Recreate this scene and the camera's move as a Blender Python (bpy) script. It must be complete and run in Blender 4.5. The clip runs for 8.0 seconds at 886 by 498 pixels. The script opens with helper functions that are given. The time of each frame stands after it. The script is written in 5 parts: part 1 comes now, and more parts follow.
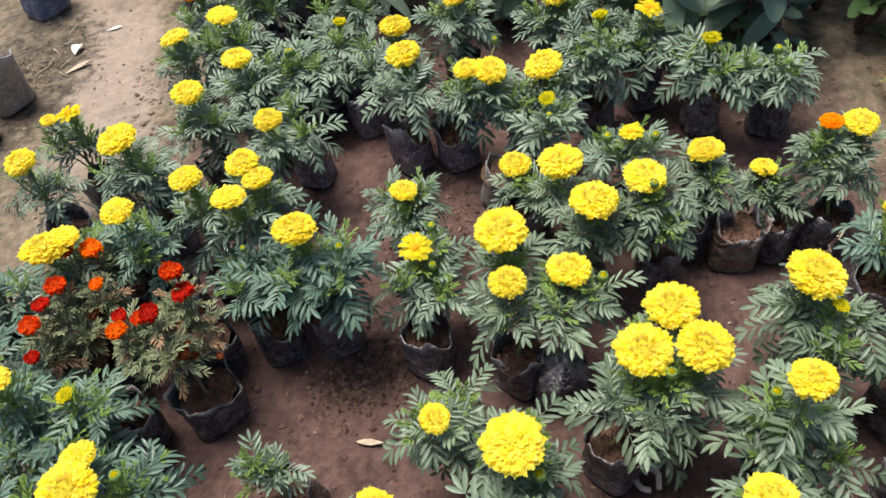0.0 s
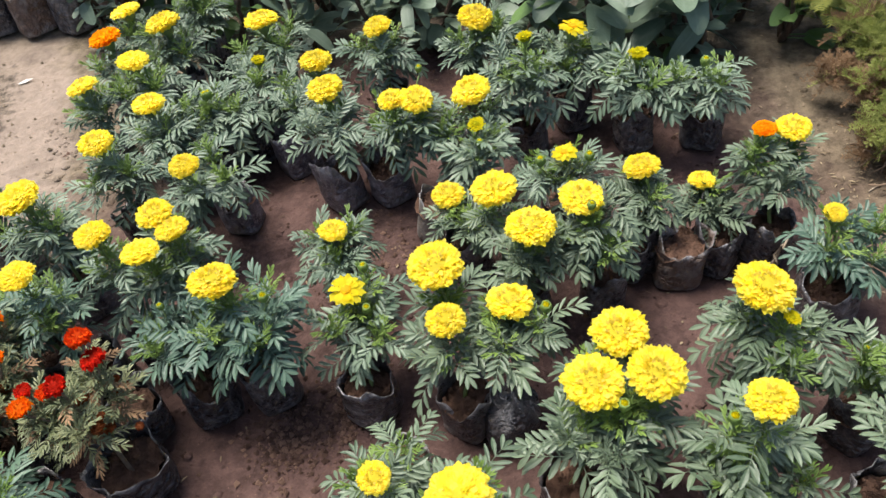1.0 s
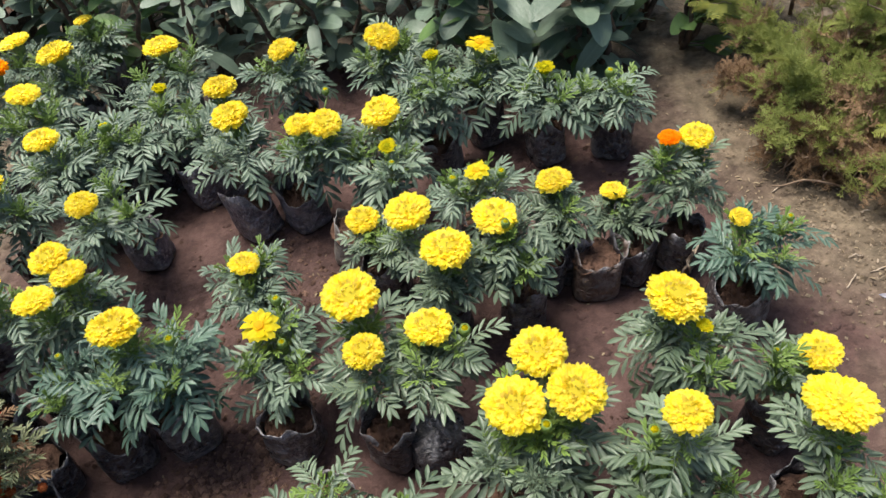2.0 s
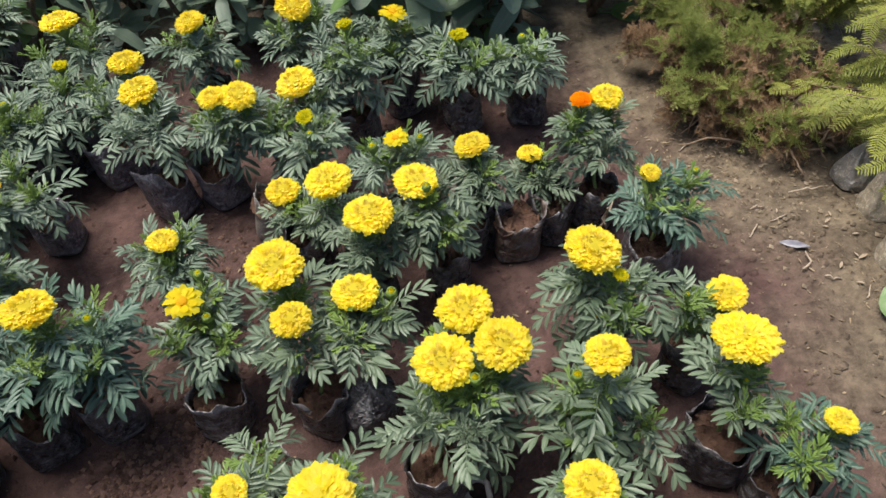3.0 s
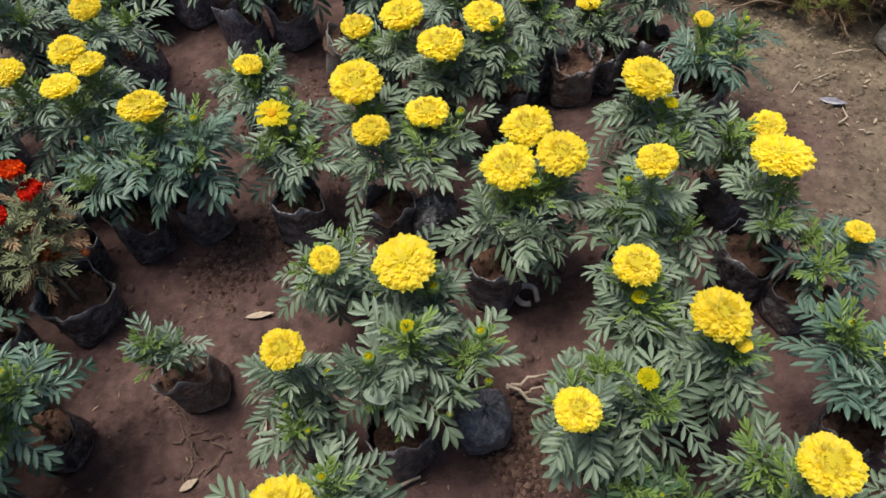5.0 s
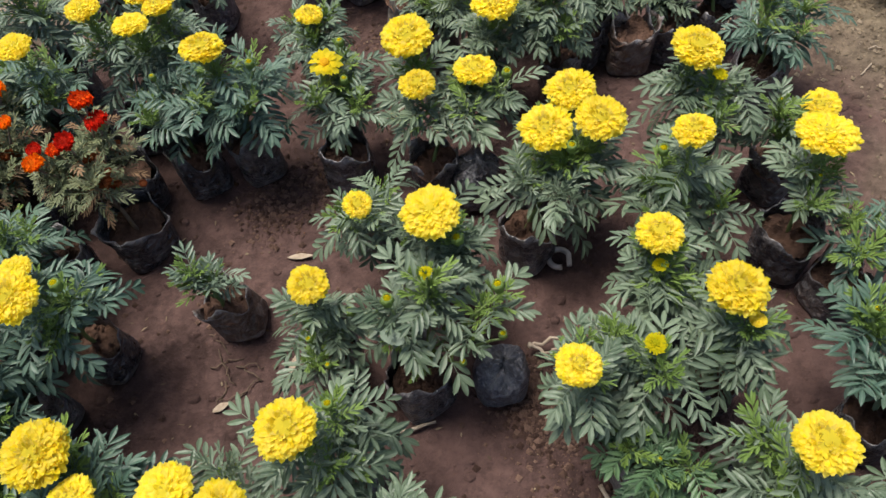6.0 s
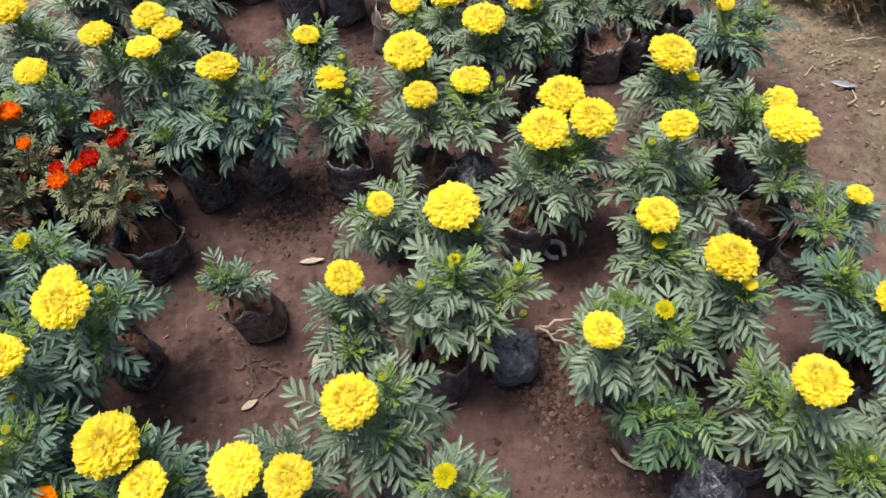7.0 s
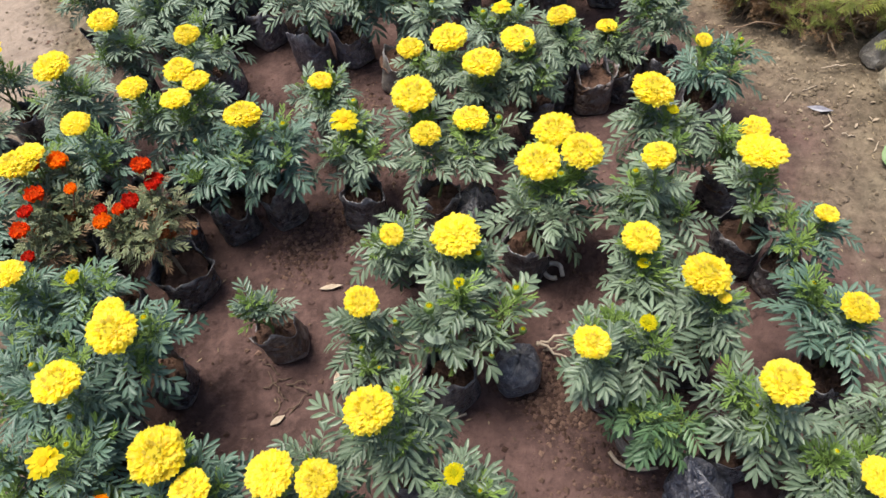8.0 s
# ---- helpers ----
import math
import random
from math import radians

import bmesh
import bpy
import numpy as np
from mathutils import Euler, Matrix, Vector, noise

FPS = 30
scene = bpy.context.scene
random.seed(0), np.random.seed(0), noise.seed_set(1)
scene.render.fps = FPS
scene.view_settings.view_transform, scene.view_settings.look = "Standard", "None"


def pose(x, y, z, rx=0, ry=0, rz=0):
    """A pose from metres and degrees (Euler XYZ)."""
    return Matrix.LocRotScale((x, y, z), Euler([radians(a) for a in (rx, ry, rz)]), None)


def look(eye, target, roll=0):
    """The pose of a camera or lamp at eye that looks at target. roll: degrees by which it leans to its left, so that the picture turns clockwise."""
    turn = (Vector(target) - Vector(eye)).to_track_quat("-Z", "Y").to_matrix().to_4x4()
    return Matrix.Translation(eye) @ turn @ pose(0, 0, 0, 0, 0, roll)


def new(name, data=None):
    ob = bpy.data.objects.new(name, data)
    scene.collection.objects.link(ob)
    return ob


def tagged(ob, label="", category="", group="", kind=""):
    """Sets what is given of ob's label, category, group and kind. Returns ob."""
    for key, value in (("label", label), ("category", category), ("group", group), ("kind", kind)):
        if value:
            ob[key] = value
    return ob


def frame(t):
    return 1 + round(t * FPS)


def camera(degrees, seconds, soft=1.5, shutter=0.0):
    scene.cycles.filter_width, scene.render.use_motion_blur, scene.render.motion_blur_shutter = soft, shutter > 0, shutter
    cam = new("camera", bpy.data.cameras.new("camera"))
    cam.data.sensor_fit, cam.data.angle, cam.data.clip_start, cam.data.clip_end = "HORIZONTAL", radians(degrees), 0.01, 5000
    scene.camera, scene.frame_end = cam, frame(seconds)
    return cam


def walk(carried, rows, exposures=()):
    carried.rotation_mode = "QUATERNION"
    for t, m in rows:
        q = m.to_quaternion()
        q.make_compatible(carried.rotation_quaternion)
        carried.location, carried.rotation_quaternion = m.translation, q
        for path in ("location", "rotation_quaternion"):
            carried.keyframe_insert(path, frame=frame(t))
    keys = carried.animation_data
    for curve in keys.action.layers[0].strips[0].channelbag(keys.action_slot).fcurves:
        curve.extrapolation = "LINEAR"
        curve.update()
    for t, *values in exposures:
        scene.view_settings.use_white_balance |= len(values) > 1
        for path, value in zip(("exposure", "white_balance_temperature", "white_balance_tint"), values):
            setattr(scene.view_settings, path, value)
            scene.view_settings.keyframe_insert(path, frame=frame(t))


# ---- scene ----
cam = camera(61.9, 8.0, 1.5)
PATH = [
    (0, (0.008, -0.005, 1.236), (-0.208, 1.304, -0.261), -10.8),
    (0.5, (0.012, 0.022, 1.222), (-0.198, 1.37, -0.241), -11.7),
    (1, (0.04, 0.051, 1.179), (-0.047, 1.423, -0.274), -10.9),
    (1.2, (0.049, 0.062, 1.172), (0.047, 1.435, -0.282), -9.3),
    (2.3, (0.084, 0.081, 1.175), (0.197, 1.449, -0.28), -8.6),
    (2.5, (0.088, 0.079, 1.17), (0.226, 1.433, -0.296), -8.0),
    (3, (0.068, 0.051, 1.167), (0.35, 1.336, -0.339), -5.4),
    (3.1, (0.053, 0.048, 1.168), (0.368, 1.314, -0.347), -4.5),
    (3.5, (-0.009, 0.005, 1.166), (0.361, 1.237, -0.365), -3.0),
    (4, (-0.061, -0.056, 1.171), (0.369, 1.13, -0.381), -0.8),
    (4.2, (-0.079, -0.083, 1.169), (0.336, 1.096, -0.393), -0.6),
    (4.5, (-0.091, -0.11, 1.182), (0.2, 1.025, -0.438), -2.3),
    (4.7, (-0.082, -0.117, 1.186), (0.15, 1.005, -0.454), -4.0),
    (5.8, (0.024, -0.162, 1.185), (0.01, 0.919, -0.498), -9.3),
    (6, (0.012, -0.175, 1.191), (-0.034, 0.902, -0.494), -10.2),
    (6.5, (-0.068, -0.205, 1.216), (-0.062, 0.875, -0.467), -10.4),
    (7, (-0.122, -0.254, 1.262), (0.002, 0.849, -0.402), -5.6),
    (7.5, (-0.118, -0.296, 1.338), (0.006, 0.794, -0.334), -7.4),
    (8, (-0.114, -0.326, 1.375), (-0.016, 0.831, -0.253), -8.5),
]
EXPOSURES = [(0.0, 1.27), (1.0, 1.31), (2.5, 1.10), (3.5, 0.92), (4.5, 0.80), (6.0, 0.88), (6.5, 1.05), (8.0, 1.27)]
walk(cam, [(t, look(eye, target, roll)) for t, eye, target, roll in PATH], EXPOSURES)
# ---- light ----
world = bpy.data.worlds.new("sky")
scene.world = world
world.use_nodes = True
wn = world.node_tree
sky = wn.nodes.new("ShaderNodeTexSky")
sky.sky_type, sky.sun_disc = "NISHITA", False
sky.sun_elevation, sky.sun_rotation = radians(72), radians(-41)
sky.air_density, sky.dust_density = 1.0, 3.0
wn.nodes["Background"].inputs["Strength"].default_value = 0.090
wn.links.new(sky.outputs[0], wn.nodes["Background"].inputs["Color"])
sun_data = bpy.data.lights.new("sun", "SUN")
sun_data.energy, sun_data.angle, sun_data.color = 3.2, radians(28), (1.0, 0.95, 0.87)
sun = new("sun", sun_data)
sun.matrix_world = look((-2.6, 3.0, 12.5), (0, 0, 0))


# ---- materials ----
class Mat:
    """A node material in short notation."""

    def __init__(self, name):
        self.m = bpy.data.materials.new(name)
        self.m.use_nodes = True
        self.t = self.m.node_tree
        self.b = self.t.nodes["Principled BSDF"]

    def node(self, kind, **inputs):
        n = self.t.nodes.new(kind)
        for k, v in inputs.items():
            self.put(n.inputs[k.replace("_", " ")], v)
        return n

    def put(self, socket, v):
        if isinstance(v, bpy.types.NodeSocket):
            self.t.links.new(v, socket)
        else:
            socket.default_value = v

    def coords(self, world_space=False):
        if world_space:
            return self.t.nodes.new("ShaderNodeNewGeometry").outputs["Position"]
        return self.t.nodes.new("ShaderNodeTexCoord").outputs["Object"]

    def noise(self, scale, detail=4.0, rough=0.55, world_space=False, seed=0.0):
        n = self.node("ShaderNodeTexNoise", Scale=scale, Detail=detail, Roughness=rough)
        co = self.coords(world_space)
        if seed:
            add = self.node("ShaderNodeVectorMath")
            self.put(add.inputs[0], co)
            add.inputs[1].default_value = (seed, seed * 0.7, seed * 1.3)
            co = add.outputs[0]
        self.t.links.new(co, n.inputs["Vector"])
        return n.outputs["Fac"]

    def ramp(self, fac, lo, hi, a=0.0, b=1.0):
        n = self.node("ShaderNodeMapRange")
        self.put(n.inputs[0], fac)
        for i, v in zip((1, 2, 3, 4), (lo, hi, a, b)):
            n.inputs[i].default_value = v
        return n.outputs[0]

    def mix(self, fac, a, b, mode="MIX"):
        n = self.t.nodes.new("ShaderNodeMix")
        n.data_type, n.blend_type = "RGBA", mode
        self.put(n.inputs[0], fac)
        for i, v in ((6, a), (7, b)):
            self.put(n.inputs[i], v if isinstance(v, bpy.types.NodeSocket) else (*v, 1.0))
        return n.outputs[2]

    def math(self, op, a, b=0.0):
        n = self.t.nodes.new("ShaderNodeMath")
        n.operation = op
        self.put(n.inputs[0], a)
        self.put(n.inputs[1], b)
        return n.outputs[0]

    def random(self):
        return self.t.nodes.new("ShaderNodeObjectInfo").outputs["Random"]

    def island(self):
        return self.t.nodes.new("ShaderNodeNewGeometry").outputs["Random Per Island"]

    def attr(self, name):
        n = self.t.nodes.new("ShaderNodeAttribute")
        n.attribute_name = name
        return n.outputs["Fac"]

    def bump(self, height, strength=0.3, distance=0.01):
        n = self.node("ShaderNodeBump", Strength=strength, Distance=distance)
        self.put(n.inputs["Height"], height)
        self.t.links.new(n.outputs[0], self.b.inputs["Normal"])

    def done(self, color, rough=0.6, spec=0.5, translucent=0.0):
        self.put(self.b.inputs["Base Color"], color if isinstance(color, bpy.types.NodeSocket) else (*color, 1.0))
        self.put(self.b.inputs["Roughness"], rough)
        self.put(self.b.inputs["Specular IOR Level"], spec)
        if translucent:
            tr = self.t.nodes.new("ShaderNodeBsdfTranslucent")
            self.put(tr.inputs["Color"], color if isinstance(color, bpy.types.NodeSocket) else (*color, 1.0))
            mx = self.t.nodes.new("ShaderNodeMixShader")
            mx.inputs[0].default_value = translucent
            self.t.links.new(self.b.outputs[0], mx.inputs[1])
            self.t.links.new(tr.outputs[0], mx.inputs[2])
            self.t.links.new(mx.outputs[0], self.t.nodes["Material Output"].inputs["Surface"])
        return self.m


def soil_material(name, dark, light, path, patchy=True):
    k = Mat(name)
    fine = k.noise(190, 4, 0.7, True)
    mid = k.noise(38, 5, 0.65, True, 3.0)
    wide = k.noise(3.2, 4, 0.6, True, 8.0)
    c = k.mix(k.ramp(k.noise(7, 6, 0.62, True, 3.5), 0.34, 0.66), dark, light)
    c = k.mix(k.ramp(mid, 0.42, 0.66, 0.0, 0.6), c, [v * 1.25 for v in light])
    c = k.mix(k.ramp(k.noise(17, 5, 0.7, True, 31.0), 0.54, 0.68, 0.0, 0.6), c, [v * 0.6 for v in dark])
    if patchy:
        # trodden dry earth of the footpaths beside the bed
        pos = k.t.nodes.new("ShaderNodeSeparateXYZ")
        k.t.links.new(k.coords(True), pos.inputs[0])
        x, y = pos.outputs[0], pos.outputs[1]
        ex = k.math("MULTIPLY", k.math("ADD", x, 0.05), 1.0)
        ey = k.math("MULTIPLY", k.math("SUBTRACT", y, 0.75), 0.72)
        reach = k.math("SQRT", k.math("ADD", k.math("MULTIPLY", ex, ex), k.math("MULTIPLY", ey, ey)))
        dry = k.ramp(k.math("ADD", reach, k.math("MULTIPLY", wide, 0.6)), 1.12, 1.42)
        # the pale tongue trodden smooth past the bed's far corner
        track = k.math("ABSOLUTE", k.math("ADD", k.math("ADD", x, 1.26), k.math("MULTIPLY", k.math("SUBTRACT", y, 2.0), 0.3)))
        fade = k.ramp(k.math("ADD", k.math("ABSOLUTE", k.math("SUBTRACT", y, 1.95)), k.math("MULTIPLY", wide, 0.5)), 0.55, 0.95, 1.0, 0.0)
        left = k.math("MULTIPLY", k.math("MULTIPLY", dry, fade), k.ramp(k.math("ADD", track, k.math("MULTIPLY", k.math("SUBTRACT", k.noise(7, 5, 0.65, True, 41.0), 0.5), 0.45)), 0.09, 0.21, 1.0, 0.0))
        c = k.mix(dry, c, k.mix(k.ramp(k.math("ADD", k.math("MULTIPLY", mid, 0.5), k.math("MULTIPLY", k.noise(9, 6, 0.75, True, 17.0), 0.5)), 0.38, 0.62), [v * 0.5 for v in path], [v * 1.65 for v in path]))
        c = k.mix(left, c, k.mix(k.ramp(mid, 0.3, 0.75), (0.190, 0.148, 0.118), (0.275, 0.216, 0.170)))
        hx = k.math("MULTIPLY", k.math("ADD", x, 1.52), 1.3)
        hy = k.math("MULTIPLY", k.math("SUBTRACT", y, 1.92), 0.75)
        far = k.math("SQRT", k.math("ADD", k.math("MULTIPLY", hx, hx), k.math("MULTIPLY", hy, hy)))
        rough = k.noise(24, 6, 0.75, True, 51.0)
        humus = k.ramp(k.math("ADD", far, k.math("MULTIPLY", k.math("SUBTRACT", rough, 0.5), 0.5)), 0.20, 0.32, 0.95, 0.0)
        c = k.mix(humus, c, k.mix(k.ramp(rough, 0.42, 0.62), [v * 0.3 for v in path], [v * 1.15 for v in path]))
        damp = k.ramp(k.noise(5.5, 3, 0.5, True, 21.0), 0.52, 0.70, 0.0, 0.3)
        c = k.mix(damp, c, [v * 0.8 for v in dark])
    c = k.mix(k.ramp(fine, 0.62, 0.78, 0.0, 0.22), c, [min(1, v * 1.5) for v in light])
    c = k.mix(k.ramp(fine, 0.25, 0.40, 0.35, 0.0), c, [v * 0.5 for v in dark])
    k.bump(k.math("ADD", k.math("MULTIPLY", fine, 0.35), k.math("ADD", mid, k.math("MULTIPLY", k.noise(90, 4, 0.6, True, 13.0), 0.5))), 0.75, 0.011)
    return k.done(c, k.ramp(mid, 0.3, 0.7, 0.95, 0.75), 0.25)


def crumb_material(name, dark, light):
    k = Mat(name)
    return k.done(k.mix(k.island(), dark, light), 0.9, 0.2)


CRUMB = crumb_material("crumbs", (0.036, 0.019, 0.014), (0.150, 0.092, 0.068))
PATH_CRUMB = crumb_material("path_crumbs", (0.075, 0.056, 0.036), (0.26, 0.205, 0.145))
SOIL = soil_material("earth", (0.033, 0.0178, 0.0152), (0.095, 0.0545, 0.0470), (0.114, 0.089, 0.060))
BAG_SOIL = soil_material("bag_soil", (0.028, 0.015, 0.010), (0.115, 0.063, 0.042), (0.2, 0.15, 0.1), False)


def leaf_material(name, dark, light, pale, gloss=0.42, translucent=0.12):
    k = Mat(name)
    c = k.mix(k.random(), dark, light)
    c = k.mix(k.ramp(k.noise(30, 3, 0.6), 0.35, 0.75, 0.0, 0.35), c, [v * 1.35 for v in light])
    c = k.mix(k.ramp(k.island(), 0.3, 1.0, 0.0, 0.11), c, pale)
    across = k.math("ABSOLUTE", k.attr("across"))
    c = k.mix(k.ramp(across, 0.0, 0.16, 0.16, 0.0), c, pale)
    bloom = k.ramp(k.noise(9, 4, 0.6, True, 5.0), 0.42, 0.68, 0.0, 0.12)
    c = k.mix(bloom, c, pale)
    dust = k.ramp(k.noise(85, 4, 0.7, True), 0.56, 0.8, 0.0, 0.13)
    c = k.mix(dust, c, (0.25, 0.26, 0.23))
    k.bump(k.math("ADD", k.noise(160, 2, 0.5), k.math("MULTIPLY", across, 0.6)), 0.4, 0.003)
    return k.done(c, k.ramp(k.noise(45, 3, 0.6, False, 2.0), 0.3, 0.7, gloss - 0.04, gloss + 0.14), 0.42, translucent)


LEAF = {
    "b": leaf_material("leaf_greygreen", (0.0391, 0.0651, 0.0363), (0.1042, 0.1451, 0.0865), (0.28, 0.33, 0.24)),
    # Silvery tone; the rear rows' backlit sheen is put into its leaf colour.
    "s": leaf_material("leaf_silver_sheen", (0.0428, 0.0763, 0.0465), (0.1190, 0.1655, 0.1079), (0.32, 0.38, 0.30)),
    "c": leaf_material("leaf_bluegreen", (0.0279, 0.0614, 0.0428), (0.0744, 0.1283, 0.0874), (0.21, 0.28, 0.21)),
    "g": leaf_material("leaf_fresh", (0.0260, 0.0651, 0.0279), (0.0744, 0.1395, 0.0577), (0.2, 0.27, 0.15)),
    "young": leaf_material("leaf_young", (0.080, 0.140, 0.026), (0.155, 0.235, 0.050), (0.22, 0.32, 0.08), 0.5, 0.25),
    "broad": leaf_material("leaf_broad", (0.066, 0.108, 0.066), (0.136, 0.190, 0.126), (0.28, 0.34, 0.27), 0.42, 0.28),
    "broad_fresh": leaf_material("leaf_broad_fresh", (0.060, 0.125, 0.030), (0.10, 0.180, 0.05), (0.2, 0.28, 0.1), 0.45),
    "fern": leaf_material("leaf_feathery", (0.115, 0.140, 0.020), (0.250, 0.262, 0.042), (0.38, 0.37, 0.09), 0.55, 0.25),
    "juniper": leaf_material("leaf_scale", (0.140, 0.185, 0.034), (0.300, 0.335, 0.085), (0.42, 0.40, 0.16), 0.7, 0.4),
    "olive": leaf_material("leaf_olive", (0.070, 0.096, 0.042), (0.165, 0.182, 0.088), (0.28, 0.28, 0.17)),
    "dry": leaf_material("leaf_withered", (0.12, 0.066, 0.032), (0.26, 0.16, 0.085), (0.26, 0.18, 0.10), 0.8),
}


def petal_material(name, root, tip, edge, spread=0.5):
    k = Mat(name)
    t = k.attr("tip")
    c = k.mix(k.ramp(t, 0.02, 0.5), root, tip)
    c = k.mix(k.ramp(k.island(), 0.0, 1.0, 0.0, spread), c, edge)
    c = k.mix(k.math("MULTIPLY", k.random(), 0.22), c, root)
    k.bump(k.noise(260, 2, 0.5), 0.2, 0.002)
    return k.done(c, 0.75, 0.1, 0.72)


PETAL = {
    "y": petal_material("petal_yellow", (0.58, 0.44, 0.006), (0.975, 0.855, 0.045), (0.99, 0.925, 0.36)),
    "d": petal_material("petal_golden", (0.86, 0.50, 0.004), (0.96, 0.79, 0.02), (0.98, 0.87, 0.12)),
    "g": petal_material("petal_greenish_yellow", (0.42, 0.42, 0.01), (0.80, 0.68, 0.015), (0.6, 0.62, 0.02)),
    "O": petal_material("petal_orange", (0.90, 0.32, 0.002), (0.97, 0.47, 0.006), (0.97, 0.45, 0.01)),
    "o": petal_material("petal_fire_orange", (0.66, 0.08, 0.004), (0.93, 0.27, 0.006), (0.88, 0.18, 0.01)),
    "r": petal_material("petal_scarlet", (0.45, 0.018, 0.004), (0.78, 0.065, 0.008), (0.85, 0.17, 0.01)),
    "R": petal_material("petal_crimson", (0.26, 0.007, 0.004), (0.60, 0.018, 0.010), (0.65, 0.04, 0.01)),
    "dry": petal_material("petal_withered", (0.14, 0.035, 0.014), (0.31, 0.085, 0.028), (0.36, 0.16, 0.07)),
}


def stem_material():
    k = Mat("stem")
    c = k.mix(k.ramp(k.noise(40, 3), 0.35, 0.7), (0.10, 0.15, 0.045), (0.17, 0.22, 0.075))
    return k.done(c, 0.55, 0.4)


def wood_material(name, a, b):
    k = Mat(name)
    c = k.mix(k.ramp(k.noise(60, 5, 0.65), 0.3, 0.7), a, b)
    k.bump(k.noise(150, 4), 0.5, 0.003)
    return k.done(c, 0.85, 0.2)


STEM = stem_material()
TWIG = wood_material("twig", (0.10, 0.065, 0.045), (0.26, 0.19, 0.13))
BARK = wood_material("bark", (0.055, 0.038, 0.028), (0.15, 0.105, 0.075))
LITTER = wood_material("litter", (0.22, 0.165, 0.115), (0.42, 0.35, 0.27))


def bag_material(name, base, dust, amount, rough, relief=0.9):
    k = Mat(name)
    smear = k.noise(26, 6, 0.7)
    scuff = k.noise(95, 6, 0.85, False, 6.0)
    crinkle = k.math("ABSOLUTE", k.math("SUBTRACT", k.noise(42, 3, 0.6, False, 4.0), 0.5))
    c = k.mix(k.ramp(smear, 0.62 - amount * 0.3, 0.86 - amount * 0.3), base, dust)
    c = k.mix(k.ramp(scuff, 0.52, 0.60, 0.0, 0.35 + 0.6 * amount), c, [min(1.0, v * 1.7) for v in dust])
    # Worn pale edges plus the film's edge highlights, both put into the colour.
    c = k.mix(k.math("MULTIPLY", k.attr("wear_glint"), k.ramp(k.noise(40, 4, 0.6, False, 9.0), 0.36, 0.56, 0.0, 0.9)), c, (0.29, 0.28, 0.285))
    k.bump(k.math("ADD", k.math("MULTIPLY", crinkle, -2.2), k.math("ADD", k.math("MULTIPLY", k.noise(75, 4, 0.65), 0.5), k.noise(18, 3, 0.5, False, 14.0))), relief, 0.011)
    return k.done(c, k.ramp(smear, 0.4, 0.75, rough, 0.75), 0.55)


BAG = {
    "black": bag_material("film_black", (0.013, 0.013, 0.018), (0.14, 0.12, 0.115), 0.32, 0.20),
    "dusty": bag_material("film_dusty", (0.019, 0.017, 0.021), (0.18, 0.15, 0.14), 0.52, 0.26),
    "brown": bag_material("film_brown", (0.050, 0.030, 0.022), (0.120, 0.075, 0.055), 0.7, 0.6, 1.0),
    "grey": bag_material("film_grey", (0.130, 0.118, 0.100), (0.24, 0.21, 0.175), 0.45, 0.35, 0.35),
    "tan": bag_material("film_tan", (0.24, 0.20, 0.14), (0.36, 0.31, 0.23), 0.5, 0.5, 0.3),
    "lavender": bag_material("film_lavender", (0.17, 0.165, 0.215), (0.30, 0.27, 0.235), 0.45, 0.4, 0.5),
    "scuffed": bag_material("film_scuffed", (0.030, 0.027, 0.040), (0.21, 0.18, 0.19), 0.72, 0.3),
    "blue": bag_material("film_blue", (0.036, 0.050, 0.115), (0.14, 0.14, 0.17), 0.35, 0.35),
    "slate": bag_material("film_slate", (0.040, 0.044, 0.062), (0.16, 0.15, 0.155), 0.4, 0.3),
}


def plain(name, a, b, rough, spec=0.5, scale=60):
    k = Mat(name)
    return k.done(k.mix(k.ramp(k.noise(scale, 4), 0.35, 0.7), a, b), rough, spec)


PIPE = plain("pale_plastic", (0.42, 0.36, 0.31), (0.60, 0.53, 0.47), 0.5)
SCRAP = plain("scrap_film", (0.11, 0.11, 0.14), (0.24, 0.23, 0.25), 0.4)
PALE_SCRAP = plain("scrap_pale", (0.5, 0.47, 0.42), (0.72, 0.69, 0.64), 0.6)


# ---- building blocks ----
def mesh_from(name, verts, faces, attrs=(), smooth=True):
    me = bpy.data.meshes.new(name)
    me.from_pydata(verts, [], faces)
    for key, values in attrs:
        a = me.attributes.new(key, "FLOAT", "POINT")
        a.data.foreach_set("value", values)
    if smooth:
        me.polygons.foreach_set("use_smooth", [True] * len(me.polygons))
    me.update()
    return me


def placed(name, me, material, parent, m=None, label=""):
    """One mesh object under a parent, with its material on the object."""
    if not me.materials:
        me.materials.append(material)
    ob = new(name, me)
    if me.materials[0] is not material:
        ob.material_slots[0].link = "OBJECT"
        ob.material_slots[0].material = material
    ob.parent = parent
    if m is not None:
        ob.matrix_local = m
    return tagged(ob, label)


